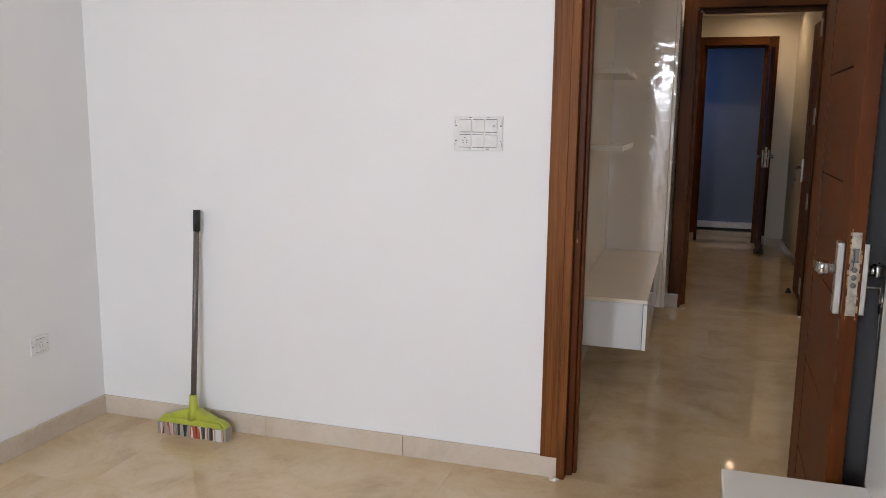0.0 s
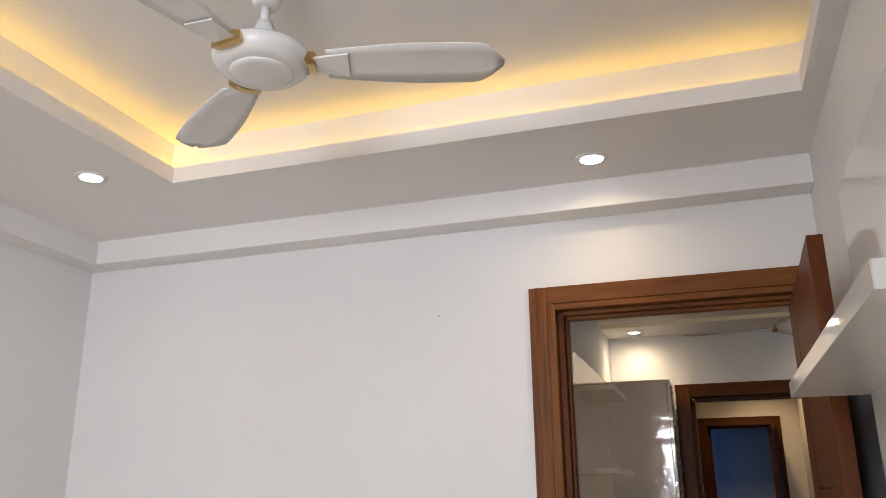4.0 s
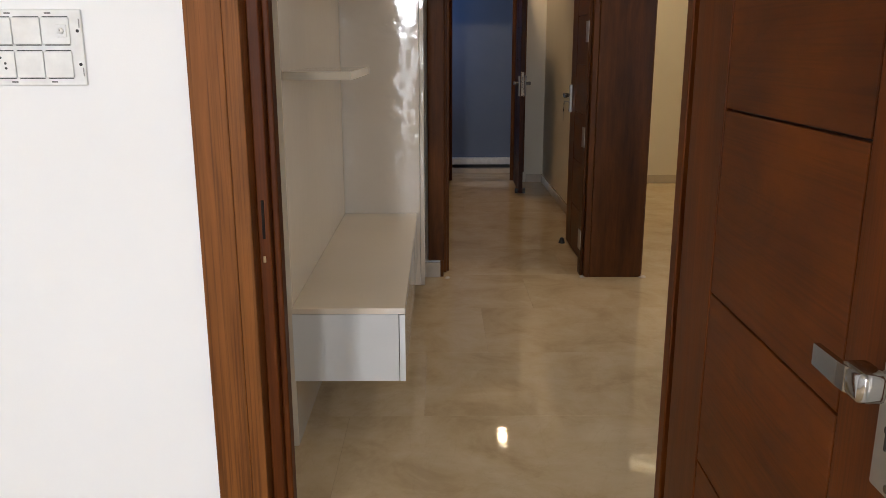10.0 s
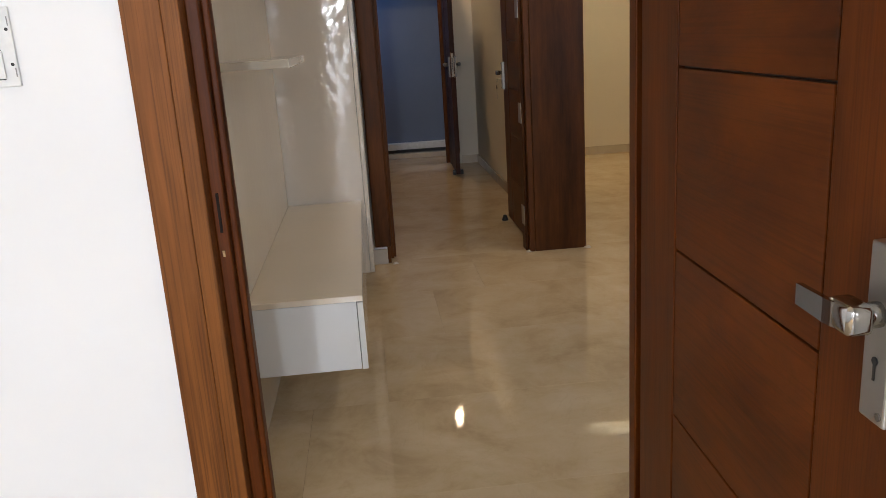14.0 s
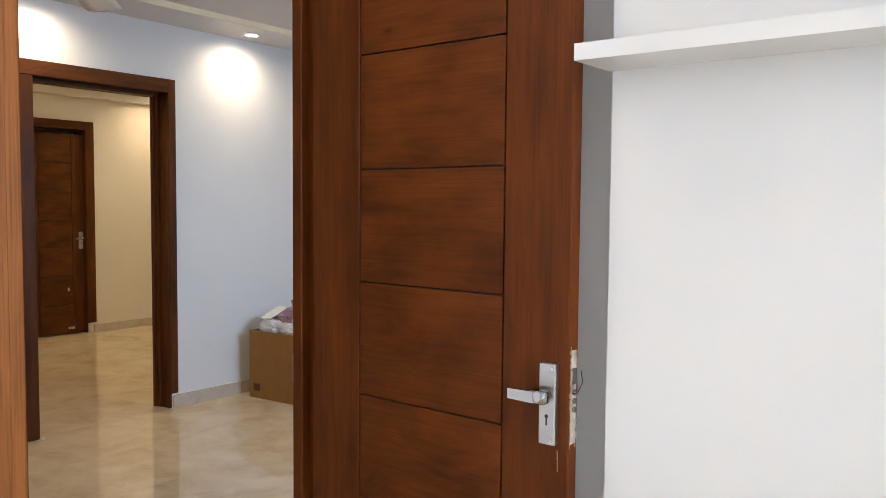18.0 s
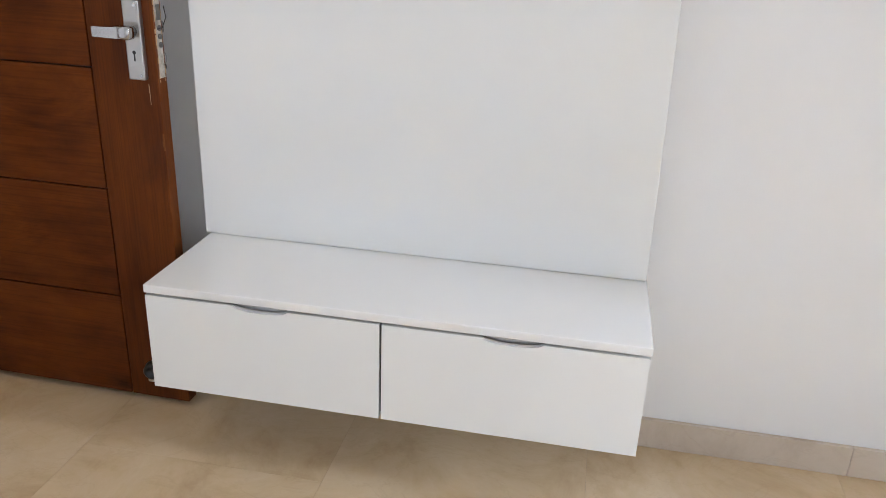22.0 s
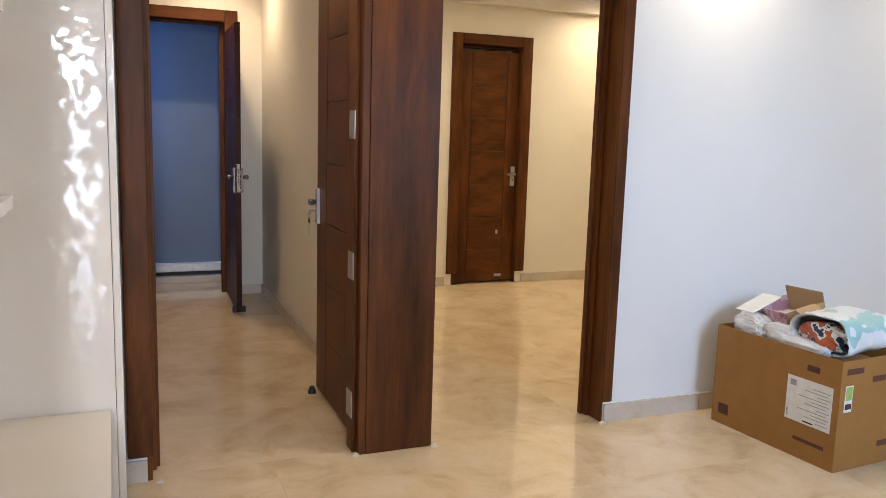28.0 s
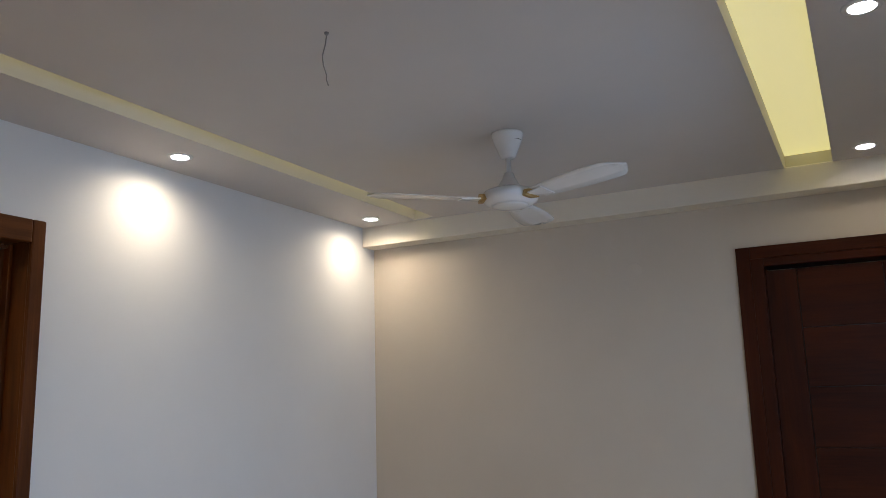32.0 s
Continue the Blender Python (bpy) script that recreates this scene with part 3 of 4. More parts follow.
def lever(parent, face, y, z, flip=1, m_plate=None, m_lever=None):
    """Lever handle on a long plate; face is the local x of the door's surface, flip the way it points."""
    s = 1 if face > 0 else -1
    m_plate, m_lever = m_plate or M_STEEL, m_lever or M_CHROME
    plate = part("lock_plate", boxes((min(face, face + s * 0.016), max(face, face + s * 0.016), y - 0.0195, y + 0.0195, z - 0.105, z + 0.065), bevel=0.0025), m_plate, parent, "satin steel lock plate")
    for dz in (0.055, -0.095):
        part("screw", lathe([(0.004, -0.001), (0.004, 0.001)], 10, (0, 0, 0)), M_CHROME, plate).matrix_local = pose(face + s * 0.0165, y - 0.012, z + dz, 0, 90, 0)
    part("keyhole", boxes((min(face + s * 0.0155, face + s * 0.0166), max(face + s * 0.0155, face + s * 0.0166), y - 0.0018, y + 0.0018, z - 0.064, z - 0.046)), M_BLACK, plate)
    part("keyhole_eye", lathe([(0.0042, -0.0006), (0.0042, 0.0006)], 16), M_BLACK, plate).matrix_local = pose(face + s * 0.0161, y, z - 0.045, 0, 90, 0)
    part("lever_neck", tube([(face + s * 0.016, y, z), (face + s * 0.03, y, z), (face + s * 0.045, y, z)], 0.012, 14), m_lever, plate, "", True)
    bm = bmesh.new()
    for i in range(8):
        a = i / 7
        yy = y + flip * (-0.013 + 0.084 * a)
        d = 0.034 + 0.016 * math.sin(min(1, a * 2.6) * math.pi * 0.5)
        h = 0.0125 - 0.002 * a
        ring = [bm.verts.new((face + s * (d + t), yy, z + zz)) for t, zz in ((0, -h), (0.006, -h), (0.006, h), (0, h))]
        if i:
            for j in range(4):
                bm.faces.new((prev[j], prev[(j + 1) % 4], ring[(j + 1) % 4], ring[j]))
        else:
            bm.faces.new(ring)
        prev = ring
    bm.faces.new(prev[::-1])
    bmesh.ops.recalc_face_normals(bm, faces=bm.faces)
    part("lever", bm, m_lever, plate, "chrome lever")
    ya_, yb_ = sorted((y - flip * 0.016, y + flip * 0.024))
    xa_, xb_ = sorted((face + s * 0.028, face + s * 0.054))
    part("lever_hub", boxes((xa_, xb_, ya_, yb_, z - 0.0145, z + 0.0145), bevel=0.006), m_lever, plate, "rounded chrome hub of the lever", True)
    return plate


def door_leaf(name, label, at, turn, width, wv=None, wy=None, stile_hinge=0.205, stile_lock=0.185, height=2.0, fittings=True, both=True, keys=False, hinged=False, metal=None):
    """Teak leaf from its hinge along local -y, 36 mm thick towards +x; boards between two stiles, V joints."""
    d = thing(name, label, "door", at, turn, kind="structure")
    th, g = 0.036, 0.0018
    wv, wy = wv or M_WOODV, wy or M_WOODY
    part("hinge_stile", boxes((0, th, -stile_hinge, 0, 0.018, height), bevel=0.0018), wv, d)
    part("lock_stile", boxes((0, th, -width, -(width - stile_lock), 0.018, height), bevel=0.0018), wv, d)
    ya, yb = -(width - stile_lock) + 2.2 * g, -stile_hinge - 2.2 * g
    zs = [0.018] + [z for z in GROOVES[1:-1]] + [height]
    for z0, z1 in zip(zs, zs[1:]):
        part("board", boxes((0.001, th - 0.001, ya, yb, z0 + (g if z0 > 0.02 else 0), z1 - (g if z1 < height else 0)), bevel=0.0014), wy, d)
    part("core", boxes((0.012, th - 0.012, -width + 0.02, -0.02, 0.03, height - 0.02)), M_BLACK, d, "dark joint behind the boards")
    if fittings:
        lever(d, -0.0001, -(width - 0.042), 0.962, 1, metal, metal)
        if both:
            lever(d, th, -(width - 0.042), 0.962, 1, metal, metal)
        part("latch_plate", boxes((0.008, 0.028, -width - 0.002, -width + 0.002, 0.86, 1.055), bevel=0.0008), M_WORN, d, "worn steel latch plate in the door's edge")
        part("latch", boxes((0.0125, 0.0235, -width - 0.0055, -width, 0.985, 1.018), (0.0105, 0.0255, -width - 0.0045, -width, 0.985, 0.991), (0.0105, 0.0255, -width - 0.0045, -width, 1.012, 1.018), bevel=0.001), M_DIM, d, "dark steel latch")
        for z in (0.968, 0.950, 0.932):
            o = part("dead_bolt", lathe([(0.0062, 0), (0.0062, 0.003), (0.005, 0.0036)], 16), M_DIM, d, "round steel bolt", True)
            o.matrix_local = pose(0.018, -width - 0.002, z, 90, 0, 0)
        bm = bmesh.new()
        rnd_ = random.Random(7)
        for k in range(26):
            z, tall = 0.850 + 0.0082 * k + 0.003 * rnd_.random(), 0.004 + 0.009 * rnd_.random()
            if rnd_.random() < 0.7:
                box(bm, 0.0078 - 0.0045 * rnd_.random(), 0.0085, -width - 0.0007, -width + 0.001, z, z + tall)
            if rnd_.random() < 0.7:
                box(bm, 0.0275, 0.0282 + 0.0050 * rnd_.random(), -width - 0.0007, -width + 0.001, z, z + tall)
        part("torn_edge", bm, M_CARDL, d, "torn pale wood round the latch plate")
    for z in (0.20, 0.775, 1.335, 1.90) if hinged else ():
        part("hinge", boxes((th - 0.004, th + 0.003, -0.03, 0.012, z - 0.055, z + 0.055), bevel=0.001), M_STEEL, d, "steel butt hinge")
    if keys:
        k = part("key_bow", lathe([(0.012, -0.001), (0.012, 0.001)], 14), M_STEEL, d, "steel key in the lock")
        k.matrix_local = pose(th + 0.045, -(width - 0.042), 0.916, 0, 90, 0)
        part("key_ring", tube([(th + 0.05, -(width - 0.042) + 0.016 * math.sin(a * 0.5236), 0.892 + 0.018 * math.cos(a * 0.5236)) for a in range(13)], 0.0014, 6), M_STEEL, d)
        part("key_shank", tube([(th + 0.015, -(width - 0.042), 0.922), (th + 0.05, -(width - 0.042), 0.922)], 0.003), M_STEEL, d)
        part("hanging_key", boxes((th + 0.049, th + 0.051, -(width - 0.038), -(width - 0.046), 0.800, 0.862), bevel=0.0008), M_STEEL, d)
        part("hanging_key_bow", lathe([(0.013, -0.002), (0.013, 0.002)], 14), M_BLACK, d).matrix_local = pose(th + 0.05, -(width - 0.042), 0.872, 0, 90, 0)
    return d


bedroom_door = door_leaf("door_1", "open polished teak door with grooved boards and a steel lever handle", (0.7815, 0.0, 0), -1.5, 0.769, wv=M_DOORV, wy=M_DOORY, stile_hinge=0.169, stile_lock=0.163, keys=True)
part("scratch", boxes((-0.0006, 0.0004, -0.746, -0.7449, 0.800, 0.842), (-0.0006, 0.0004, -0.7449, -0.7439, 0.826, 0.846)), M_CARDL, bedroom_door, "pale scratch in the polish")
part("chipped_edge", boxes((-0.0004, 0.002, -0.7693, -0.7665, 0.695, 0.735), (-0.0004, 0.002, -0.7693, -0.7645, 0.704, 0.716), bevel=0.0003), M_WOODV, bedroom_door, "rubbed lighter edge of the door")
part("stopper_bracket", boxes((-0.012, 0.0, -0.700, -0.664, 0.070, 0.078), (-0.003, 0.0, -0.696, -0.668, 0.070, 0.120), bevel=0.001), M_STEEL, bedroom_door, "pale steel stopper bracket")
part("stopper_cup", lathe([(0.024, 0.0), (0.025, 0.006), (0.021, 0.022), (0.015, 0.026), (0.012, 0.016)], 20), M_BLACK, bedroom_door, "black rubber door stopper", True).matrix_local = pose(-0.003, -0.682, 0.107, 0, -90, 0)
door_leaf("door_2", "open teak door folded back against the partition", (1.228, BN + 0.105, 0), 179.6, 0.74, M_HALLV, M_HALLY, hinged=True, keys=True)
# shade put into the wood colour, with darker fittings to match
d3 = door_leaf("door_3", "open teak door to the balcony, darkened for shade", (1.075, CN - 0.01, 0), -2, 0.70, M_DUSKV, M_DUSKY, metal=M_DIM)
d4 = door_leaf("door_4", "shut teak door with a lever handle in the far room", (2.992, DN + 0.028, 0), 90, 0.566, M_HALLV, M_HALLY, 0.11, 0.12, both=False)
for u in (-0.028, 0.036):
    part("stopper", boxes((u, u + 0.028, -0.685, -0.640, 0.012, 0.055), bevel=0.006), M_BLACK, d3, "black rubber door stopper")
part("tower_bolt", boxes((-0.010, 0.0, -0.450, -0.385, 0.055, 0.078), (-0.016, -0.008, -0.425, -0.410, 0.058, 0.075), bevel=0.001), M_STEEL, d4, "small steel bolt at the door's foot")
part("catch_plate", boxes((-0.004, 0.0, -0.405, -0.385, 0.435, 0.470), bevel=0.001), M_STEEL, d4, "small steel plate")
# wood colour darkened in place of the end wall's shade
door_leaf("door_5", "shut teak door in the hall's end wall, darkened for shade", (BE + 0.012, 0.70, 0), 0, 0.65, M_DUSKV, M_DUSKY, 0.14, 0.14, both=False)

# ---- bedroom unit ----
pn = thing("wall_panel", "glossy white wall panel above the floating drawers", "wall panel")
pb = boxes((0.836, XE, -1.848, -0.815, 0.473, 2.09), bevel=0.0015)
for v in pb.verts:
    if v.co.y < -1.5:
        v.co.y -= 0.034 * max(0.0, 1 - (v.co.z - 0.473) / 1.1)
part("board", pb, M_GLOSS, pn)
sh = thing("wall_shelf", "thick white shelf on the glossy panel", "shelf")
part("board", boxes((0.6805, 0.8355, -1.8405, -0.8125, 1.6242, 1.6558), bevel=0.001), M_SATIN, sh)
part("front_edge", boxes((0.679, 0.6803, -1.842, -0.811, 1.624, 1.656), bevel=0.0005), M_GLOSS, sh, "white edge band")
part("end_cap", boxes((0.6806, 0.8354, -0.8123, -0.811, 1.624, 1.656), bevel=0.0005), M_GLOSS, sh, "white edge band")
part("end_cap", boxes((0.6806, 0.8354, -1.842, -1.8407, 1.624, 1.656), bevel=0.0005), M_GLOSS, sh, "white edge band")

cb = thing("floating_cabinet", "white floating cabinet with two drawers under the panel", "cabinet")
part("carcass", boxes((0.543, XE, -1.878, -0.829, 0.226, 0.449), bevel=0.001), M_SATIN, cb)
part("top", boxes((0.522, XE - 0.001, -1.884, -0.825, 0.453, 0.472), bevel=0.003), M_SATIN, cb)


def drawer(y0, y1):
    """A flush front with a shallow scooped finger pull in its upper edge."""
    bm = bmesh.new()
    xf, xb, z0, z1, ym = 0.523, 0.541, 0.223, 0.448, (y0 + y1) / 2
    half, deep, n = 0.062, 0.011, 12
    top = [(y0, z1)] + [(ym - half + 2 * half * k / n, z1 - deep * (1 - (2 * k / n - 1) ** 2) ** 0.5) for k in range(n + 1)] + [(y1, z1)]
    loop = [(y0, z0)] + top + [(y1, z0)]
    fr = [bm.verts.new((xf, y, z)) for y, z in loop]
    bk = [bm.verts.new((xb, y, z)) for y, z in loop]
    bm.faces.new(fr)
    bm.faces.new(bk[::-1])
    for i in range(len(loop)):
        j = (i + 1) % len(loop)
        bm.faces.new((fr[j], fr[i], bk[i], bk[j]))
    bmesh.ops.recalc_face_normals(bm, faces=bm.faces)
    o = part("drawer_front", bm, M_GLOSS, cb)
    ar = [(ym - half * 0.98 + 2 * half * 0.98 * k / n, z1 - 0.001 - deep * 0.9 * (1 - (2 * k / n - 1) ** 2) ** 0.5) for k in range(n + 1)]
    part("finger_pull", tube([(xf + 0.010, y, z) for y, z in ar], 0.0035, 8), M_STEEL, o, "grey scooped finger pull", True)


drawer(-1.8815, -1.349)
drawer(-1.344, -0.8275)
part("drawer_gap", boxes((0.532, 0.543, -1.866, -0.84, 0.4485, 0.4528), (0.532, 0.543, -1.3485, -1.3445, 0.236, 0.448)), M_DARK, cb, "dark shadow gap")

# ---- bedroom bits ----


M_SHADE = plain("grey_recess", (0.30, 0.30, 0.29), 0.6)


def switch_plate(at, w, h, cols, rows, label, axis="y"):
    """A bare module frame: square modules in rows with dark slits above and below, screws and clip slots in the rim."""
    s = thing("switch_board" if rows > 1 else "wall_socket", label, "switch" if rows > 1 else "socket", at)
    s.matrix_world = pose(*at, 0, 0, 0 if axis == "y" else 90)
    part("plate", boxes((-w / 2, w / 2, -0.007, 0, -h / 2, h / 2), bevel=0.002), M_PLATE, s)
    side, bar = 0.018, 0.011
    mw, mh = (w - 2 * side) / cols, (h - 0.026 - bar * (rows - 1)) / rows
    for r in range(rows):
        z0 = -h / 2 + 0.013 + r * (mh + bar)
        for c in range(cols):
            cx, cz = -w / 2 + side + mw * (c + 0.5), z0 + mh / 2
            hw, hh = mw / 2 - 0.0009, mh / 2
            m = part("module", boxes((cx - hw, cx + hw, -0.0115, -0.0068, cz - hh, cz + hh), bevel=0.0012), M_PLATE, s)
            for e in (-1, 1):
                part("slit", boxes((cx - hw + 0.002, cx + hw - 0.002, -0.0078, -0.0066, cz + e * (hh + 0.0011) - 0.0008, cz + e * (hh + 0.0011) + 0.0008)), M_DARK, s)
            if (c == 0 and r == 0) or rows == 1:
                for dx, dz in ((0, 0.011), (-0.007, 0.002), (0.007, 0.002), (-0.0065, -0.006), (0.0075, -0.006)):
                    part("pin_hole", lathe([(0.0021, -0.0004), (0.0021, 0.0004)], 12), M_DARK, m).matrix_local = pose(cx + dx, -0.0117, cz + dz, 90, 0, 0)
            if rows > 1 and c == 2 and r == 1:
                part("knob_square", boxes((cx + 0.002, cx + 0.019, -0.0135, -0.0113, cz - 0.010, cz + 0.010), bevel=0.0012), M_PLATE, m)
                kn = part("regulator_knob", lathe([(0.0052, 0), (0.0050, 0.003), (0.004, 0.0045)], 20), M_PLATE, m, "small round fan regulator knob", True)
                kn.matrix_local = pose(cx + 0.010, -0.0135, cz, 90, 0, 0)
                part("pointer", boxes((cx + 0.0095, cx + 0.0105, -0.0186, -0.0178, cz - 0.001, cz + 0.003)), M_DARK, m)
        for sx in (-1, 1):
            part("screw_slot", lathe([(0.0027, -0.0006), (0.0027, 0.0006)], 14), M_BLACK, s).matrix_local = pose(sx * (w / 2 - 0.007), -0.0072, z0 + mh / 2, 90, 0, 0)
    if rows > 1:
        for e in (-1, 1):
            for x in (-0.030, 0.036):
                part("clip_slot", boxes((x - 0.005, x + 0.005, -0.0078, -0.0066, e * (h / 2 - 0.006) - 0.001, e * (h / 2 - 0.006) + 0.001)), M_DARK, s)
            for sx in (-1, 1):
                part("clip_slot", boxes((sx * (w / 2 - 0.0035) - 0.0008, sx * (w / 2 - 0.0035) + 0.0008, -0.0078, -0.0066, e * (h / 2 - 0.022) - 0.007, e * (h / 2 - 0.022) + 0.007)), M_SHADE, s)
    return s


switch_plate((-0.3205, 0, 1.247), 0.178, 0.122, 3, 2, "white six-module switch board without its cover on a white wall")
switch_plate((XW, -0.345, 0.40), 0.09, 0.075, 1, 1, "small white wall socket above the skirting", axis="x")

br = thing("floor_wiper", "lime green floor wiper with a grey pole leaning on the wall", "wiper", (-1.475, -0.10, 0))
M_LIME = plain("lime_plastic", (0.42, 0.46, 0.05), 0.4)
M_POLE = plain("grey_pole", (0.15, 0.13, 0.125), 0.35, 0.3)
M_CLOTH, cn_, cl_, cb_ = nodes_of("mixed_bristles")
ct_ = noise_tex(cn_, cl_, cn_.new("ShaderNodeTexCoord").outputs["Object"], 26, 1, 0.5, (1, 0.3, 0.1))
cr_ = ramp(cn_, [(0.0, (0.05, 0.05, 0.045)), (0.40, (0.34, 0.31, 0.26)), (0.52, (0.45, 0.10, 0.05)), (0.58, (0.62, 0.60, 0.55)), (0.68, (0.10, 0.10, 0.08))])
cr_.color_ramp.interpolation = "CONSTANT"
cl_.new(ct_.outputs["Fac"], cr_.inputs[0])
cl_.new(cr_.outputs[0], cb_.inputs["Base Color"])
cb_.inputs["Roughness"].default_value = 0.85
hd = bmesh.new()
vs = [hd.verts.new(p) for p in ((-0.165, -0.03, 0.05), (0.165, -0.03, 0.05), (0.165, 0.03, 0.05), (-0.165, 0.03, 0.05), (-0.135, -0.022, 0.082), (0.135, -0.022, 0.082), (0.135, 0.022, 0.082), (-0.135, 0.022, 0.082))]
for f in ((3, 2, 1, 0), (4, 5, 6, 7), (0, 1, 5, 4), (1, 2, 6, 5), (2, 3, 7, 6), (3, 0, 4, 7)):
    hd.faces.new([vs[i] for i in f])
bmesh.ops.bevel(hd, geom=list(hd.edges), offset=0.008, segments=2, affect="EDGES")
part("head", hd, M_LIME, br)
part("socket", lathe([(0.028, 0.07), (0.022, 0.11), (0.016, 0.15), (0.015, 0.175)], 16), M_LIME, br, "", True)
fin = bmesh.new()
fv = [fin.verts.new(p) for p in ((-0.115, -0.016, 0.080), (0.115, -0.016, 0.080), (0.02, -0.016, 0.118), (-0.02, -0.016, 0.118), (-0.115, 0.016, 0.080), (0.115, 0.016, 0.080), (0.02, 0.016, 0.118), (-0.02, 0.016, 0.118))]
for q in ((0, 1, 2, 3), (7, 6, 5, 4), (0, 4, 5, 1), (1, 5, 6, 2), (2, 6, 7, 3), (3, 7, 4, 0)):
    fin.faces.new([fv[i] for i in q])
bmesh.ops.recalc_face_normals(fin, faces=fin.faces)
part("shoulder", fin, M_LIME, br)
fr = bmesh.new()
rnd = random.Random(4)
for k in range(40):
    x = -0.155 + 0.31 * k / 39
    box(fr, x - 0.0038, x + 0.0038, -0.024 + rnd.uniform(-0.006, 0.006), 0.024, 0.0, 0.052 + rnd.uniform(-0.004, 0.003))
part("fringe", fr, M_CLOTH, br, "worn mixed grey and red bristles")
part("pole", tube([(0, 0, 0.15), (0.003, 0.03, 0.5), (0.006, 0.058, 0.86)], 0.0115, 14), M_POLE, br, "", True)
part("grip", tube([(0.006, 0.058, 0.84), (0.0065, 0.063, 0.925)], 0.0145, 14), M_BLACK, br, "black plastic grip", True)

# ---- fans ----


def fan_blade():
    """A broad curved blade with a round tip and a slight twist, its root at 0.15 m from the shaft."""
    bm = bmesh.new()
    up, low = [], []
    n = 16
    for i in range(n + 1):
        a = i / n
        r = 0.15 + 0.41 * a
        wide = 0.048 + 0.026 * math.sin(min(1.0, a * 1.5) * math.pi / 2)
        if a > 0.82:
            wide *= max(0.12, 1 - ((a - 0.82) / 0.18) ** 2.4)
        tilt = 0.17 - 0.07 * a
        row_u, row_l = [], []
        for k in range(5):
            q = -1 + k / 2
            p = Vector((r, q * wide * math.cos(tilt), -q * wide * math.sin(tilt) + 0.006 * (1 - q * q) + 0.008 * a))
            row_u.append(bm.verts.new(p + Vector((0, 0, 0.0015))))
            row_l.append(bm.verts.new(p - Vector((0, 0, 0.0015))))
        up.append(row_u)
        low.append(row_l)
    for i in range(n):
        for k in range(4):
            bm.faces.new((up[i][k], up[i + 1][k], up[i + 1][k + 1], up[i][k + 1]))
            bm.faces.new((low[i][k + 1], low[i + 1][k + 1], low[i + 1][k], low[i][k]))
        bm.faces.new((up[i][0], low[i][0], low[i + 1][0], up[i + 1][0]))
        bm.faces.new((up[i + 1][4], low[i + 1][4], low[i][4], up[i][4]))
    for k in range(4):
        bm.faces.new((up[0][k + 1], low[0][k + 1], low[0][k], up[0][k]))
        bm.faces.new((up[n][k], low[n][k], low[n][k + 1], up[n][k + 1]))
    bmesh.ops.recalc_face_normals(bm, faces=bm.faces)
    return bm


def arc_bar(radii, heights, half):
    """A bar bent round the shaft: inner and outer radius, lower and upper height, half its angle in degrees."""
    bm = bmesh.new()
    rows_ = []
    for i in range(11):
        g = math.radians(-half + 2 * half * i / 10)
        pinch = 1 - 0.45 * abs(i / 5 - 1) ** 2
        mid_, hh = (heights[0] + heights[1]) / 2, (heights[1] - heights[0]) / 2 * pinch
        rows_.append([bm.verts.new((r_ * math.cos(g), r_ * math.sin(g), h_)) for r_, h_ in ((radii[0], mid_ - hh), (radii[1], mid_ - hh), (radii[1], mid_ + hh), (radii[0], mid_ + hh))])
    for u, w in zip(rows_, rows_[1:]):
        for j in range(4):
            bm.faces.new((u[j], u[(j + 1) % 4], w[(j + 1) % 4], w[j]))
    bm.faces.new(rows_[0][::-1])
    bm.faces.new(rows_[-1])
    bmesh.ops.recalc_face_normals(bm, faces=bm.faces)
    return bm


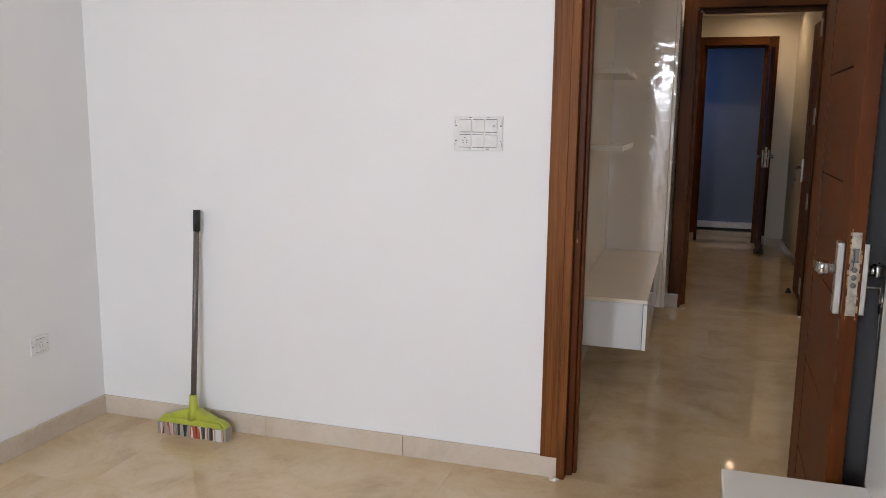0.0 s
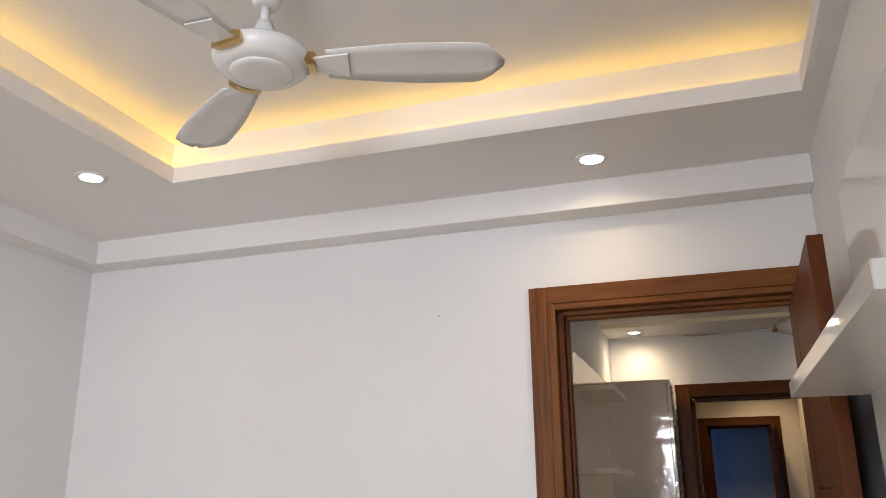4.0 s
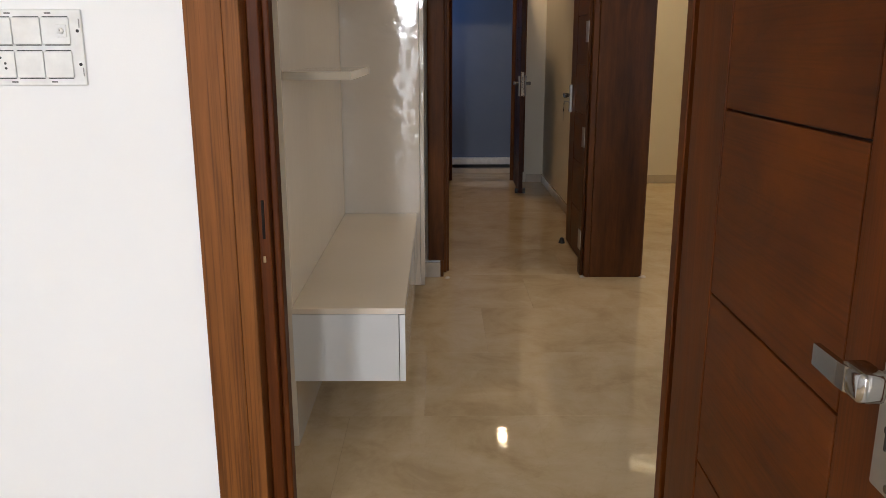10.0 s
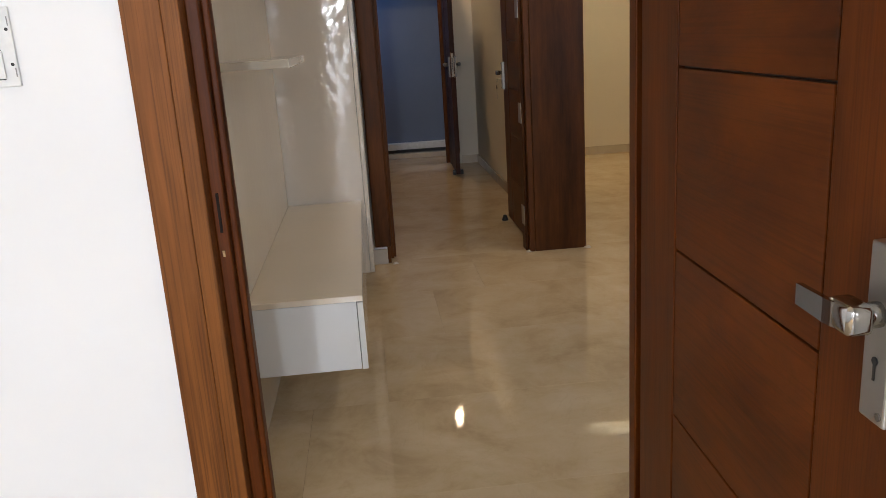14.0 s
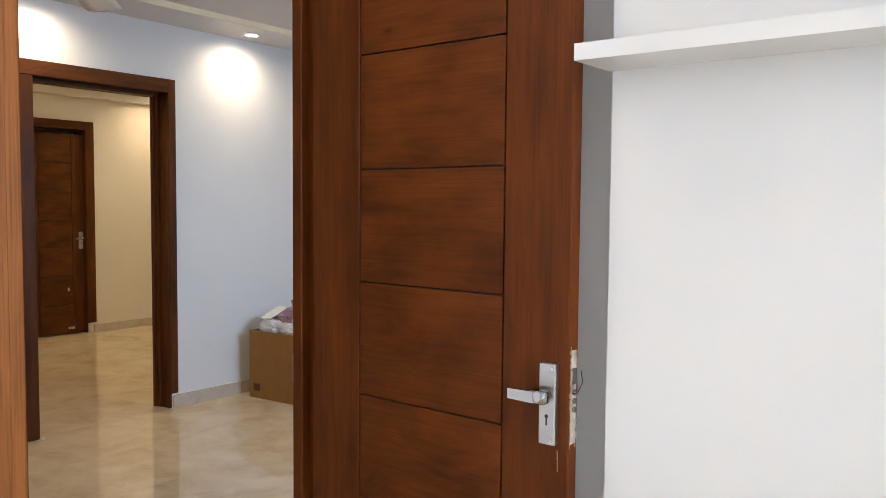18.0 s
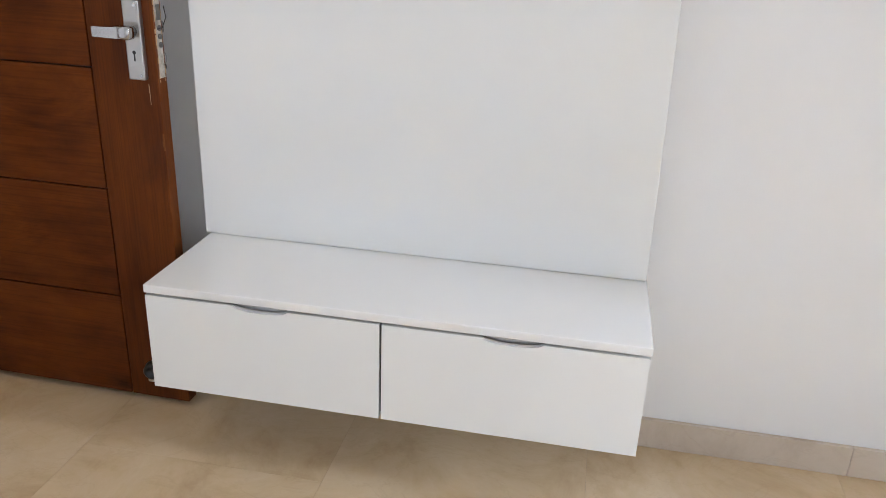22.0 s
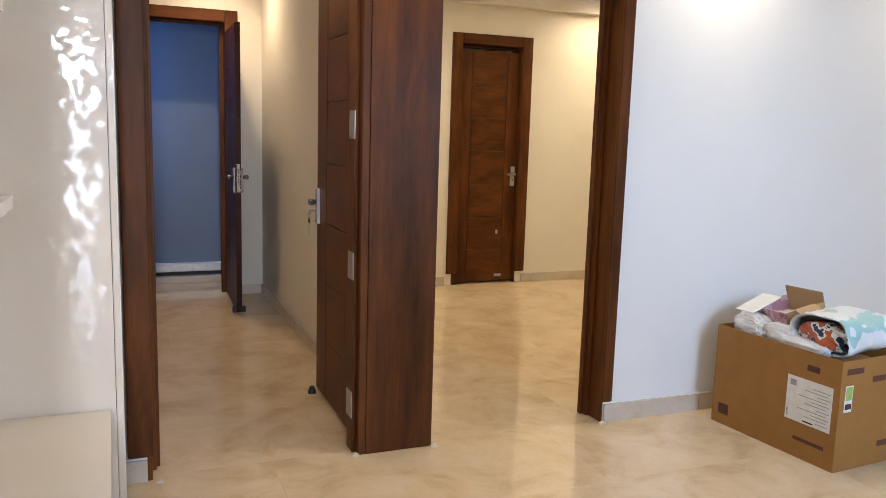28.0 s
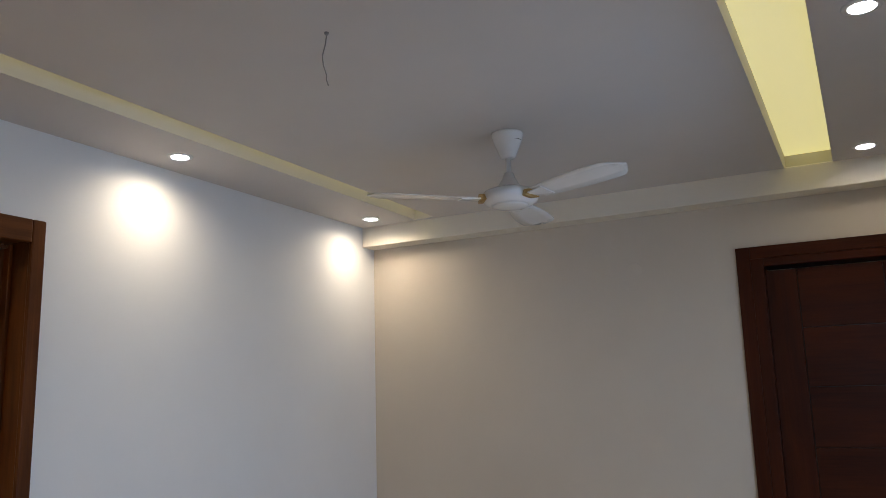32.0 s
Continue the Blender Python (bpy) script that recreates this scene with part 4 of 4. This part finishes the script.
def ceiling_fan(at, top, drop, turn, label, rod_mat, size=0.114):
    """Canopy at the ceiling, rod, cup, motor and three blades; drop is from the ceiling to the blades' plane."""
    f = thing("ceiling_fan", label, "ceiling fan", at, turn, "ceiling fans")
    z, zb, k_ = top, top - drop, size / 0.114
    part("canopy", lathe([(0.020, z - 0.103), (0.027, z - 0.102), (0.031, z - 0.096), (0.052, z - 0.045), (0.062, z - 0.016), (0.064, z - 0.006), (0.064, z)], 32), M_FAN, f, "", True)
    part("canopy_mark", tube([(0.059, -0.016, z - 0.036), (0.0615, 0, z - 0.035), (0.059, 0.016, z - 0.036)], 0.0011, 6), M_DARK, f, "small dark printed mark").matrix_local = pose(0, 0, 0, 0, 0, -turn - 112)
    part("rod", tube([(0, 0, z - 0.10), (0, 0, zb + 0.10)], 0.0105, 16), rod_mat, f, "", True)
    part("lower_cup", lathe([(0.047, zb + 0.050), (0.043, zb + 0.056), (0.026, zb + 0.085), (0.018, zb + 0.108), (0.012, zb + 0.111)], 28), M_FAN, f, "", True)
    part("shadow_gap", lathe([(0.040, zb + 0.040), (0.041, zb + 0.051)], 28), M_DARK, f, "dark gap under the cup")
    part("motor", lathe([(r_ * k_, zb + h_) for r_, h_ in ((0.078, -0.024), (0.094, -0.019), (0.108, -0.006), (0.114, 0.008), (0.110, 0.022), (0.094, 0.034), (0.070, 0.042), (0.040, 0.045))], 44), M_FAN, f, "", True)
    part("bottom_cover", lathe([(r_ * k_, zb + h_) for r_, h_ in ((0.02, -0.034), (0.060, -0.032), (0.070, -0.028), (0.074, -0.022))], 40), M_FAN, f, "flat round bottom cover", True)
    for k in range(3):
        bl = part("blade", fan_blade(), M_FAN, f, "", True)
        bl.matrix_local = pose(0, 0, zb, 0, 0, 120 * k)
        arm = bmesh.new()
        av = [arm.verts.new(p) for p in ((0.100, -0.026, -0.004), (0.100, 0.026, -0.004), (0.20, 0.040, -0.010), (0.20, -0.040, 0.002), (0.100, -0.026, 0.001), (0.100, 0.026, 0.001), (0.20, 0.040, -0.006), (0.20, -0.040, 0.006))]
        for q in ((0, 1, 2, 3), (7, 6, 5, 4), (0, 4, 5, 1), (1, 5, 6, 2), (2, 6, 7, 3), (3, 7, 4, 0)):
            arm.faces.new([av[i] for i in q])
        bmesh.ops.recalc_face_normals(arm, faces=arm.faces)
        part("blade_arm", arm, M_FAN, bl)
        part("gold_band", arc_bar((0.108, 0.126), (-0.016, 0.018), 19), M_GOLD, bl, "curved gold band at the blade's root")
    return f


ceiling_fan((-0.39, -1.30, 0), COVE_TOP, 0.25, 20, "white ceiling fan with gold trim under the cove ceiling", M_FAN)
ceiling_fan((0.965, 1.477, 0), CEIL, 0.27, 50, "white ceiling fan with a black rod on the hall ceiling", M_BLACK)
ceiling_fan((3.335, 1.477, 0), CEIL, 0.27, 8, "white ceiling fan at the far end of the hall", M_FAN)

# ---- lamps in the ceilings ----


def downlight(x, y, energy, colour, angle=170, z=CEIL, blend=1.0):
    d = thing("downlight", "lit round recessed ceiling downlight", "downlight", (x, y, z), 0, "downlights")
    part("ring", lathe([(0.036, -0.004), (0.050, -0.005), (0.054, -0.001), (0.054, 0.0)], 32), M_PLATE, d, "", True)
    part("lens", lathe([(0.036, -0.006), (0.035, -0.0045)], 28), M_LED, d, "glowing lens")
    lamp("downlight_lamp", "SPOT", (x, y, z - 0.012), energy, colour, 0.035, aim=(x, y, 0), angle=angle, blend=blend)


downlight(-1.40, -0.71, 8, NEUTRAL)
downlight(0.225, -0.30, 20, NEUTRAL)
for x in (0.067, 1.467, 2.859, 4.332):
    downlight(x, 2.768, 33, NEUTRAL)
for x in (1.45, 2.85, 4.33):
    downlight(x, 0.21, 7, NEUTRAL)
downlight(0.97, 5.80, 50, WARM)
# unseen lamp added to brighten the near end of the passage
downlight(0.72, 3.40, 24, WARM)
# the lamp at x = 2.0 is unseen, added as fill
for x in (2.0, 4.25):
    downlight(x, 5.86, 34, WARM)
# hidden fill lamp added for the far room
downlight(3.0, 4.0, 32, WARM)


def channel(name, dims, label, mat=None):
    c = thing(name, label, "channel light")
    part("diffuser", boxes(dims), mat or M_CHAN, c)
    return c


channel("ceiling_channel", (BW + 0.001, 4.499, SN[0] + 0.001, SN[1] - 0.001, CEIL + 0.085, CEIL + 0.10), "long recessed channel with pale yellow light in the hall ceiling")
channel("ceiling_channel", (BW + 0.001, 4.629, SS[0] + 0.001, SS[1] - 0.001, CEIL + 0.085, CEIL + 0.10), "long recessed channel with pale yellow light in the hall ceiling")
channel("ceiling_channel", (PE + 0.01, DE - 0.01, 5.241, 5.379, CEIL + 0.085, CEIL + 0.10), "lit recessed channel in the far room's ceiling", M_CHAN_LIT)
st = thing("cove_light_strip", "warm yellow light strip hidden in the bedroom cove", "strip light")
part("strip", boxes((x0 - 0.022, x1, y1 + 0.012, y1 + 0.022, CEIL + 0.031, CEIL + 0.046)), M_COVE, st)
part("strip", boxes((x0 - 0.022, x0 - 0.012, y0, y1 + 0.011, CEIL + 0.031, CEIL + 0.046)), M_COVE, st)
# south strip is unseen, added by symmetry to brighten the ceiling
part("strip", boxes((x0 - 0.022, x1, y0 - 0.022, y0 - 0.012, CEIL + 0.031, CEIL + 0.046)), M_COVE, st)

M_WIRE = plain("grey_wire", (0.30, 0.29, 0.28), 0.5)
wr = thing("hanging_wire", "loose dark wire hanging from the ceiling", "wire", (2.227, 1.553, CEIL))
part("rose", lathe([(0.004, -0.008), (0.007, -0.004), (0.007, 0)], 14), M_WIRE, wr)
part("cable", tube([(0, 0, -0.01), (-0.006, 0, -0.04), (-0.015, 0.003, -0.075), (-0.010, 0.004, -0.10), (0.006, 0.004, -0.125), (0.004, 0.003, -0.14), (0.012, 0.002, -0.155)], 0.0017, 8), M_WIRE, wr)

# ---- television unit ----
tv = thing("television_unit", "floating white console with a tall glossy ivory back panel", "television unit")
part("back_panel", boxes((BW, -0.10, 0.985, 2.428, 0.0, 2.095), bevel=0.002), M_TV, tv, "glossy ivory back panel")
part("carcass", boxes((-0.0995, 0.228, 0.962, 2.425, 0.235, 0.455), bevel=0.0015), M_SATIN, tv)
part("top", boxes((-0.0995, 0.248, 0.960, 2.427, 0.456, 0.475), bevel=0.0015), M_TV, tv)
for a, b in ((0.966, 1.692), (1.696, 2.423)):
    part("drawer_front", boxes((0.230, 0.248, a, b, 0.232, 0.451), bevel=0.0015), M_GLOSS, tv)
for z in (1.17, 1.52, 1.89):
    part("shelf", boxes((-0.0995, 0.10, 1.0, 1.62, z - 0.012, z + 0.012), bevel=0.001), M_TV, tv, "thin glossy ivory shelf")
tc = thing("tall_cabinet", "tall wall-hung glossy ivory cabinet beside the console", "cabinet")
part("side_panel", boxes((-0.128, 0.262, 2.432, 2.452, 0.11, 2.095), bevel=0.0015), M_TALL, tc)
part("carcass", boxes((-0.128, 0.262, 2.4525, 2.91, 0.115, 2.09)), M_SATIN, tc)
part("door", boxes((0.263, 0.284, 2.434, 2.908, 0.11, 2.095), bevel=0.003), M_TALL, tc)

# ---- carton ----
M_PLASTIC = plain("clear_white_plastic", (0.74, 0.74, 0.76), 0.3, 0, 0.2, 9)
ct = thing("carton", "open brown cardboard carton with a white label", "carton", (2.92, 2.17, 0), 4)
W_, L_, Z_ = 0.40, 0.66, 0.465
w5 = 0.006
part("wall", boxes((0, W_, 0, w5, 0.004, Z_), bevel=0.001), M_CARD, ct)
part("wall", boxes((0, W_, L_ - w5, L_, 0.004, Z_), bevel=0.001), M_CARD, ct)
part("wall", boxes((0, w5, w5, L_ - w5, 0.004, Z_), bevel=0.001), M_CARD, ct)
part("wall", boxes((W_ - w5, W_, w5, L_ - w5, 0.004, Z_), bevel=0.001), M_CARD, ct)
part("bottom", boxes((0, W_, 0, L_, 0, 0.004)), M_CARD, ct)
M_FAINT = plain("grey_print", (0.34, 0.34, 0.36), 0.7)
M_BROWNPRINT = plain("brown_print", (0.10, 0.035, 0.02), 0.7)
M_LEAF = plain("green_print", (0.36, 0.50, 0.12), 0.6)
lb = part("label_sheet", boxes((-0.0012, -0.0002, 0.03, 0.25, 0.155, 0.345)), M_PAPER, ct, "white printed shipping label")
for k in range(11):
    part("print_bar", boxes((-0.0018, -0.0012, 0.04 + 0.012 * (k % 2), (0.10, 0.16, 0.125, 0.19)[k % 4], 0.172 + 0.014 * k, 0.175 + 0.014 * k)), M_FAINT, lb)
for k in range(6):
    part("barcode_bar", boxes((-0.0018, -0.0012, 0.236, 0.243, 0.17 + 0.0055 * k, 0.1725 + 0.0055 * k)), M_INK, lb)
part("print_bar", boxes((-0.0018, -0.0012, 0.11, 0.16, 0.163, 0.169)), M_INK, lb)
part("print_bar", boxes((-0.0018, -0.0012, 0.205, 0.235, 0.305, 0.33)), M_FAINT, lb)
part("print_mark", boxes((-0.0008, -0.0002, 0.56, 0.62, 0.05, 0.10)), M_BROWNPRINT, ct)
part("print_mark", boxes((-0.0008, -0.0002, 0.10, 0.16, 0.385, 0.41)), M_BROWNPRINT, ct)
part("print_mark", boxes((-0.0008, -0.0002, 0.05, 0.20, 0.075, 0.09)), M_BROWNPRINT, ct)
part("print_mark", boxes((0.03, 0.13, -0.0008, -0.0002, 0.405, 0.43)), M_BROWNPRINT, ct)
sk = part("sticker", boxes((0.03, 0.075, -0.0012, -0.0002, 0.25, 0.36)), M_PAPER, ct, "white and green sticker")
part("sticker_patch", boxes((0.034, 0.071, -0.0018, -0.0012, 0.30, 0.355)), M_LEAF, sk, "green printed patch")
part("sticker_patch", boxes((0.034, 0.071, -0.0018, -0.0012, 0.262, 0.285)), M_BROWNPRINT, sk, "dark printed patch")
part("print_mark", boxes((0.26, 0.37, -0.0008, -0.0002, 0.075, 0.10)), M_BROWNPRINT, ct)
part("handle_hole", boxes((0.19, 0.27, -0.0009, -0.0002, 0.36, 0.385), bevel=0.0003), M_BROWNPRINT, ct, "dark hand hole")


def printed(name, stops, scale):
    """Glossy plastic film with a patchy print."""
    m, n, l, b = nodes_of(name)
    co = n.new("ShaderNodeTexCoord").outputs["Object"]
    t = noise_tex(n, l, co, scale, 3, 0.5)
    r = ramp(n, stops)
    r.color_ramp.interpolation = "CONSTANT"
    l.new(t.outputs["Fac"], r.inputs[0])
    l.new(r.outputs[0], b.inputs["Base Color"])
    w = noise_tex(n, l, co, 38, 4)
    bump(n, l, w.outputs["Fac"], 0.4, b, 0.01)
    b.inputs["Roughness"].default_value = 0.28
    return m


WHITE_, TEAL_, NAVY_, ORANGE_, PINK_ = (0.72, 0.74, 0.75), (0.36, 0.56, 0.55), (0.02, 0.03, 0.07), (0.46, 0.10, 0.03), (0.48, 0.26, 0.33)
M_BAG = printed("teal_white_print", [(0.0, TEAL_), (0.40, WHITE_), (0.58, TEAL_), (0.66, WHITE_), (0.76, NAVY_)], 5)
M_WRAP = printed("orange_navy_print", [(0.0, NAVY_), (0.40, WHITE_), (0.47, ORANGE_), (0.62, NAVY_), (0.68, WHITE_)], 13)
M_PINKBOX = printed("pink_print_card", [(0.0, (0.25, 0.10, 0.18)), (0.38, PINK_), (0.56, (0.62, 0.48, 0.52)), (0.66, PINK_)], 16)


def crumple(name, mat, at, size, seed, label, turn=0, square=0.75, lean=0):
    """A soft crushed bag: a pillow shape with creases at three scales, flattened below."""
    bm = bmesh.new()
    bmesh.ops.create_icosphere(bm, subdivisions=5, radius=1.0)
    for v in bm.verts:
        c = v.co.copy()
        k = 1 + 0.22 * noise.noise(c * 1.4 + Vector((seed, 0, 0))) - 0.20 * abs(noise.noise(c * 3.1 + Vector((0, seed, 0)))) - 0.13 * abs(noise.noise(c * 7.5 + Vector((0, 0, seed)))) - 0.05 * abs(noise.noise(c * 17 + Vector((seed, seed, 0)))) + 0.10
        p = Vector([math.copysign(abs(u) ** square, u) for u in c])
        v.co = Vector((p.x * size[0] * k, p.y * size[1] * k, max(-0.8, p.z) * size[2] * k))
    o = part(name, bm, mat, smooth=True)
    o.matrix_world = pose(*at, lean, 0, turn)
    return tagged(o, label, "packing")


def soft_roll(name, mat, at, turn, length, half_w, half_h, label):
    """A printed plastic pack squashed flat, its open mouth towards local -x, with a thick soft rim and creases."""
    bm = bmesh.new()
    steps, around = 18, 48
    rings = []
    for k in range(2 * steps + 1):
        inner = k > steps
        a = (2 * steps - k) / steps if inner else k / steps
        row_ = []
        for j in range(around):
            g = 2 * math.pi * j / around
            cy, cz = math.cos(g), math.sin(g)
            x = length * (1 - a) if not inner else length * (1 - a) * 0.9
            shut = 1 - 0.55 * max(0.0, (x / length - 0.7) / 0.3) ** 2
            n_ = noise.noise(Vector((x * 9, cy * 1.3, cz * 1.3 + 4))) * 0.16 + abs(noise.noise(Vector((x * 22, cy * 3, cz * 3)))) * 0.10
            w_, h_ = half_w * (1 + n_), half_h * (1 + n_) * shut
            if inner:
                w_, h_ = w_ - 0.010, h_ - 0.010
            row_.append(bm.verts.new((x + 0.012 * noise.noise(Vector((0, cy * 2, cz * 2))), math.copysign(abs(cy) ** 0.8, cy) * w_, math.copysign(abs(cz) ** 0.8, cz) * h_)))
        rings.append(row_)
    for p, q in zip(rings, rings[1:]):
        for j in range(around):
            bm.faces.new((p[j], p[(j + 1) % around], q[(j + 1) % around], q[j]))
    bm.faces.new(rings[0])
    bm.faces.new(rings[-1][::-1])
    bmesh.ops.recalc_face_normals(bm, faces=bm.faces)
    o = part(name, bm, mat, smooth=True)
    o.matrix_world = pose(*at, 0, -3, turn)
    return tagged(o, label, "packing")


soft_roll("plastic_bag", M_BAG, (2.955, 2.335, 0.530), 4, 0.34, 0.145, 0.082, "open-mouthed teal and white printed plastic pack in the carton")
crumple("plastic_bag", M_WRAP, (3.01, 2.345, 0.520), (0.05, 0.112, 0.058), 17, "orange and navy printed wrapper stuffed in the open pack", -4)
crumple("plastic_bag", M_PLASTIC, (2.955, 2.42, 0.462), (0.035, 0.14, 0.035), 31, "crumpled white plastic wrapping along the carton's edge")
crumple("plastic_bag", M_PLASTIC, (2.96, 2.70, 0.485), (0.045, 0.095, 0.055), 8, "crumpled white plastic wrapping in the carton")
crumple("plastic_bag", M_PLASTIC, (3.12, 2.65, 0.46), (0.14, 0.13, 0.085), 12, "crumpled white plastic wrapping in the carton")
crumple("plastic_bag", M_PLASTIC, (2.965, 2.53, 0.475), (0.04, 0.08, 0.05), 23, "crumpled white plastic wrapping in the carton")
part_fill = thing("packing_sheet", "torn cardboard sheet lying in the carton", "packing", (2.935, 2.185, 0.40), 4)
part("sheet", boxes((0, 0.37, 0.0, 0.63, 0, 0.004)), M_CARDL, part_fill)
sb = thing("small_carton", "small open brown box with pink printed sides", "carton", (2.99, 2.515, 0.475))
sb.rotation_euler = Euler((radians(-4), radians(-14), radians(-8)))
SX, SY, SZ = 0.20, 0.25, 0.105
part("side", boxes((0, 0.004, 0, SY, 0, SZ)), M_PINKBOX, sb, "pink printed side")
part("side", boxes((SX - 0.004, SX, 0, SY, 0, SZ + 0.045)), M_CARDL, sb)
part("side", boxes((0.004, SX - 0.004, 0, 0.004, 0, SZ)), M_CARDL, sb)
part("side", boxes((0.004, SX - 0.004, SY - 0.004, SY, 0, SZ)), M_PINKBOX, sb)
part("bottom", boxes((0.004, SX - 0.004, 0.004, SY - 0.004, 0, 0.004)), M_CARDL, sb)
fp = part("flap", boxes((-0.075, 0.085, 0.11, 0.245, -0.002, 0.002)), M_PAPER, sb, "white inner flap")
fp.matrix_local = pose(0.01, 0.03, SZ + 0.012, 0, -12, 0)
fp = part("flap", boxes((0, 0.10, -0.06, 0.004, -0.002, 0.002)), M_CARDL, sb)
fp.matrix_local = pose(0.05, 0, SZ + 0.002, 25, 0, 0)

# ---- marks and small fittings ----
ds = thing("door_stopper", "small black rubber door stopper by the open door", "door stopper", (1.165, BN + 0.80, 0))
part("foot", lathe([(0.02, 0), (0.022, 0.004), (0.016, 0.02), (0.012, 0.034), (0.006, 0.038)], 18), M_BLACK, ds, "", True)
wd = thing("wall_plug", "small dark plug hole in the white wall", "wall plug", (-0.40, 0, 2.053))
part("plug", lathe([(0.0035, -0.0015), (0.0045, 0.0)], 12), M_DARK, wd).matrix_local = pose(0, 0, 0, 90, 0, 0)
cp = thing("wall_patch", "round pale filler patch on the beige wall", "wall patch", (BE, 1.34, 2.06))
part("disc", lathe([(0.045, 0.0), (0.043, 0.0012)], 28), M_BEIGE, cp).matrix_local = pose(0, 0, 0, 0, -90, 0)
for x, y, z, k in ((0.055, -0.0225, 2.075, 0), (0.44, -0.0225, 2.10, 1)):
    nl = thing("nail", "small bright nail in the teak door frame", "nail", (x, y, z), 0, "nails in the frame")
    part("shank", tube([(0, 0.004, 0), (0, -0.006, 0.002), (0.002, -0.014, 0.008)], 0.0018, 6), M_CHROME, nl)
hk = thing("wire_hook", "thin bent wire hanging at the door's latch", "wire", (0.773, -0.772, 0.965))
part("wire", tube([(0, 0.004, 0), (0.0, -0.012, 0.006), (0.0, -0.022, 0.028), (0, -0.018, 0.052)], 0.0012, 6), M_DARK, hk)

for k, (x, y, r) in enumerate(((1.492, BN - 0.03, 0.016), (2.335, BN - 0.03, 0.015), (1.155, BN - 0.02, 0.012), (-0.005, -0.03, 0.014), (0.40, BN - 0.03, 0.012))):
    bm = bmesh.new()
    bmesh.ops.create_icosphere(bm, subdivisions=2, radius=1.0)
    for v in bm.verts:
        c = v.co.copy()
        q = r * (1 + 0.6 * noise.noise(c * 2.2 + Vector((k * 3.1, 0, 0))))
        v.co = Vector((c.x * q * 1.3, c.y * q * 0.8, max(0.0, c.z) * q * 0.9))
    lump = part("plaster_crumb", bm, M_SKIRT)
    lump.matrix_world = pose(x, y, 0.0005)
    tagged(lump, "dried pale plaster crumb at the door frame's foot", "plaster", "plaster crumbs")

# ---- balcony beyond the passage ----
stp = thing("balcony_ledge", "pale stone ledge at the foot of the balcony wall", "ledge")
part("step", boxes((-0.1, 1.6, 6.83, 6.97, 0.0, 0.05), bevel=0.004), M_SKIRT, stp)
part("recess", boxes((-0.1, 1.6, 6.92, 6.97, 0.05, 0.085)), M_DARK, stp)
part("coping", boxes((-0.1, 1.6, 6.88, 6.97, 0.085, 0.15), bevel=0.006), M_PLATE, stp)

# ---- floor ----
fl = setting("floor", boxes((XW - T, BE + T, -5.7, 7.45, -0.12, -0.004)), M_GROUT, "polished cream marble floor in large tiles", "floor")
TX, TY, GAP = 1.2, 0.6, 0.0002
shared = {}
row = 4
y = -6.0
while y < 7.4:
    x = -3.56 + 0.26 * (row % 5)
    while x < 4.9:
        ax, bx, ay, by = max(x, XW), min(x + TX, BE + T), max(y, -5.7), min(y + TY, 6.97)
        inside = bx - ax > 0.02 and by - ay > 0.02 and (ax < XE if by <= -0.45 else True) and not (ay > T and bx < BW)
        if inside:
            key = (round(bx - ax, 3), round(by - ay, 3))
            if key not in shared:
                shared[key] = mesh_of("tile", boxes((GAP, key[0] - GAP, GAP, key[1] - GAP, -0.01, 0.0), bevel=0.0003), M_FLOOR)
            t_ = new("tile", shared[key])
            t_.location = (ax, ay, 0)
            t_.parent = fl
        x += TX
    y += TY
    row += 1
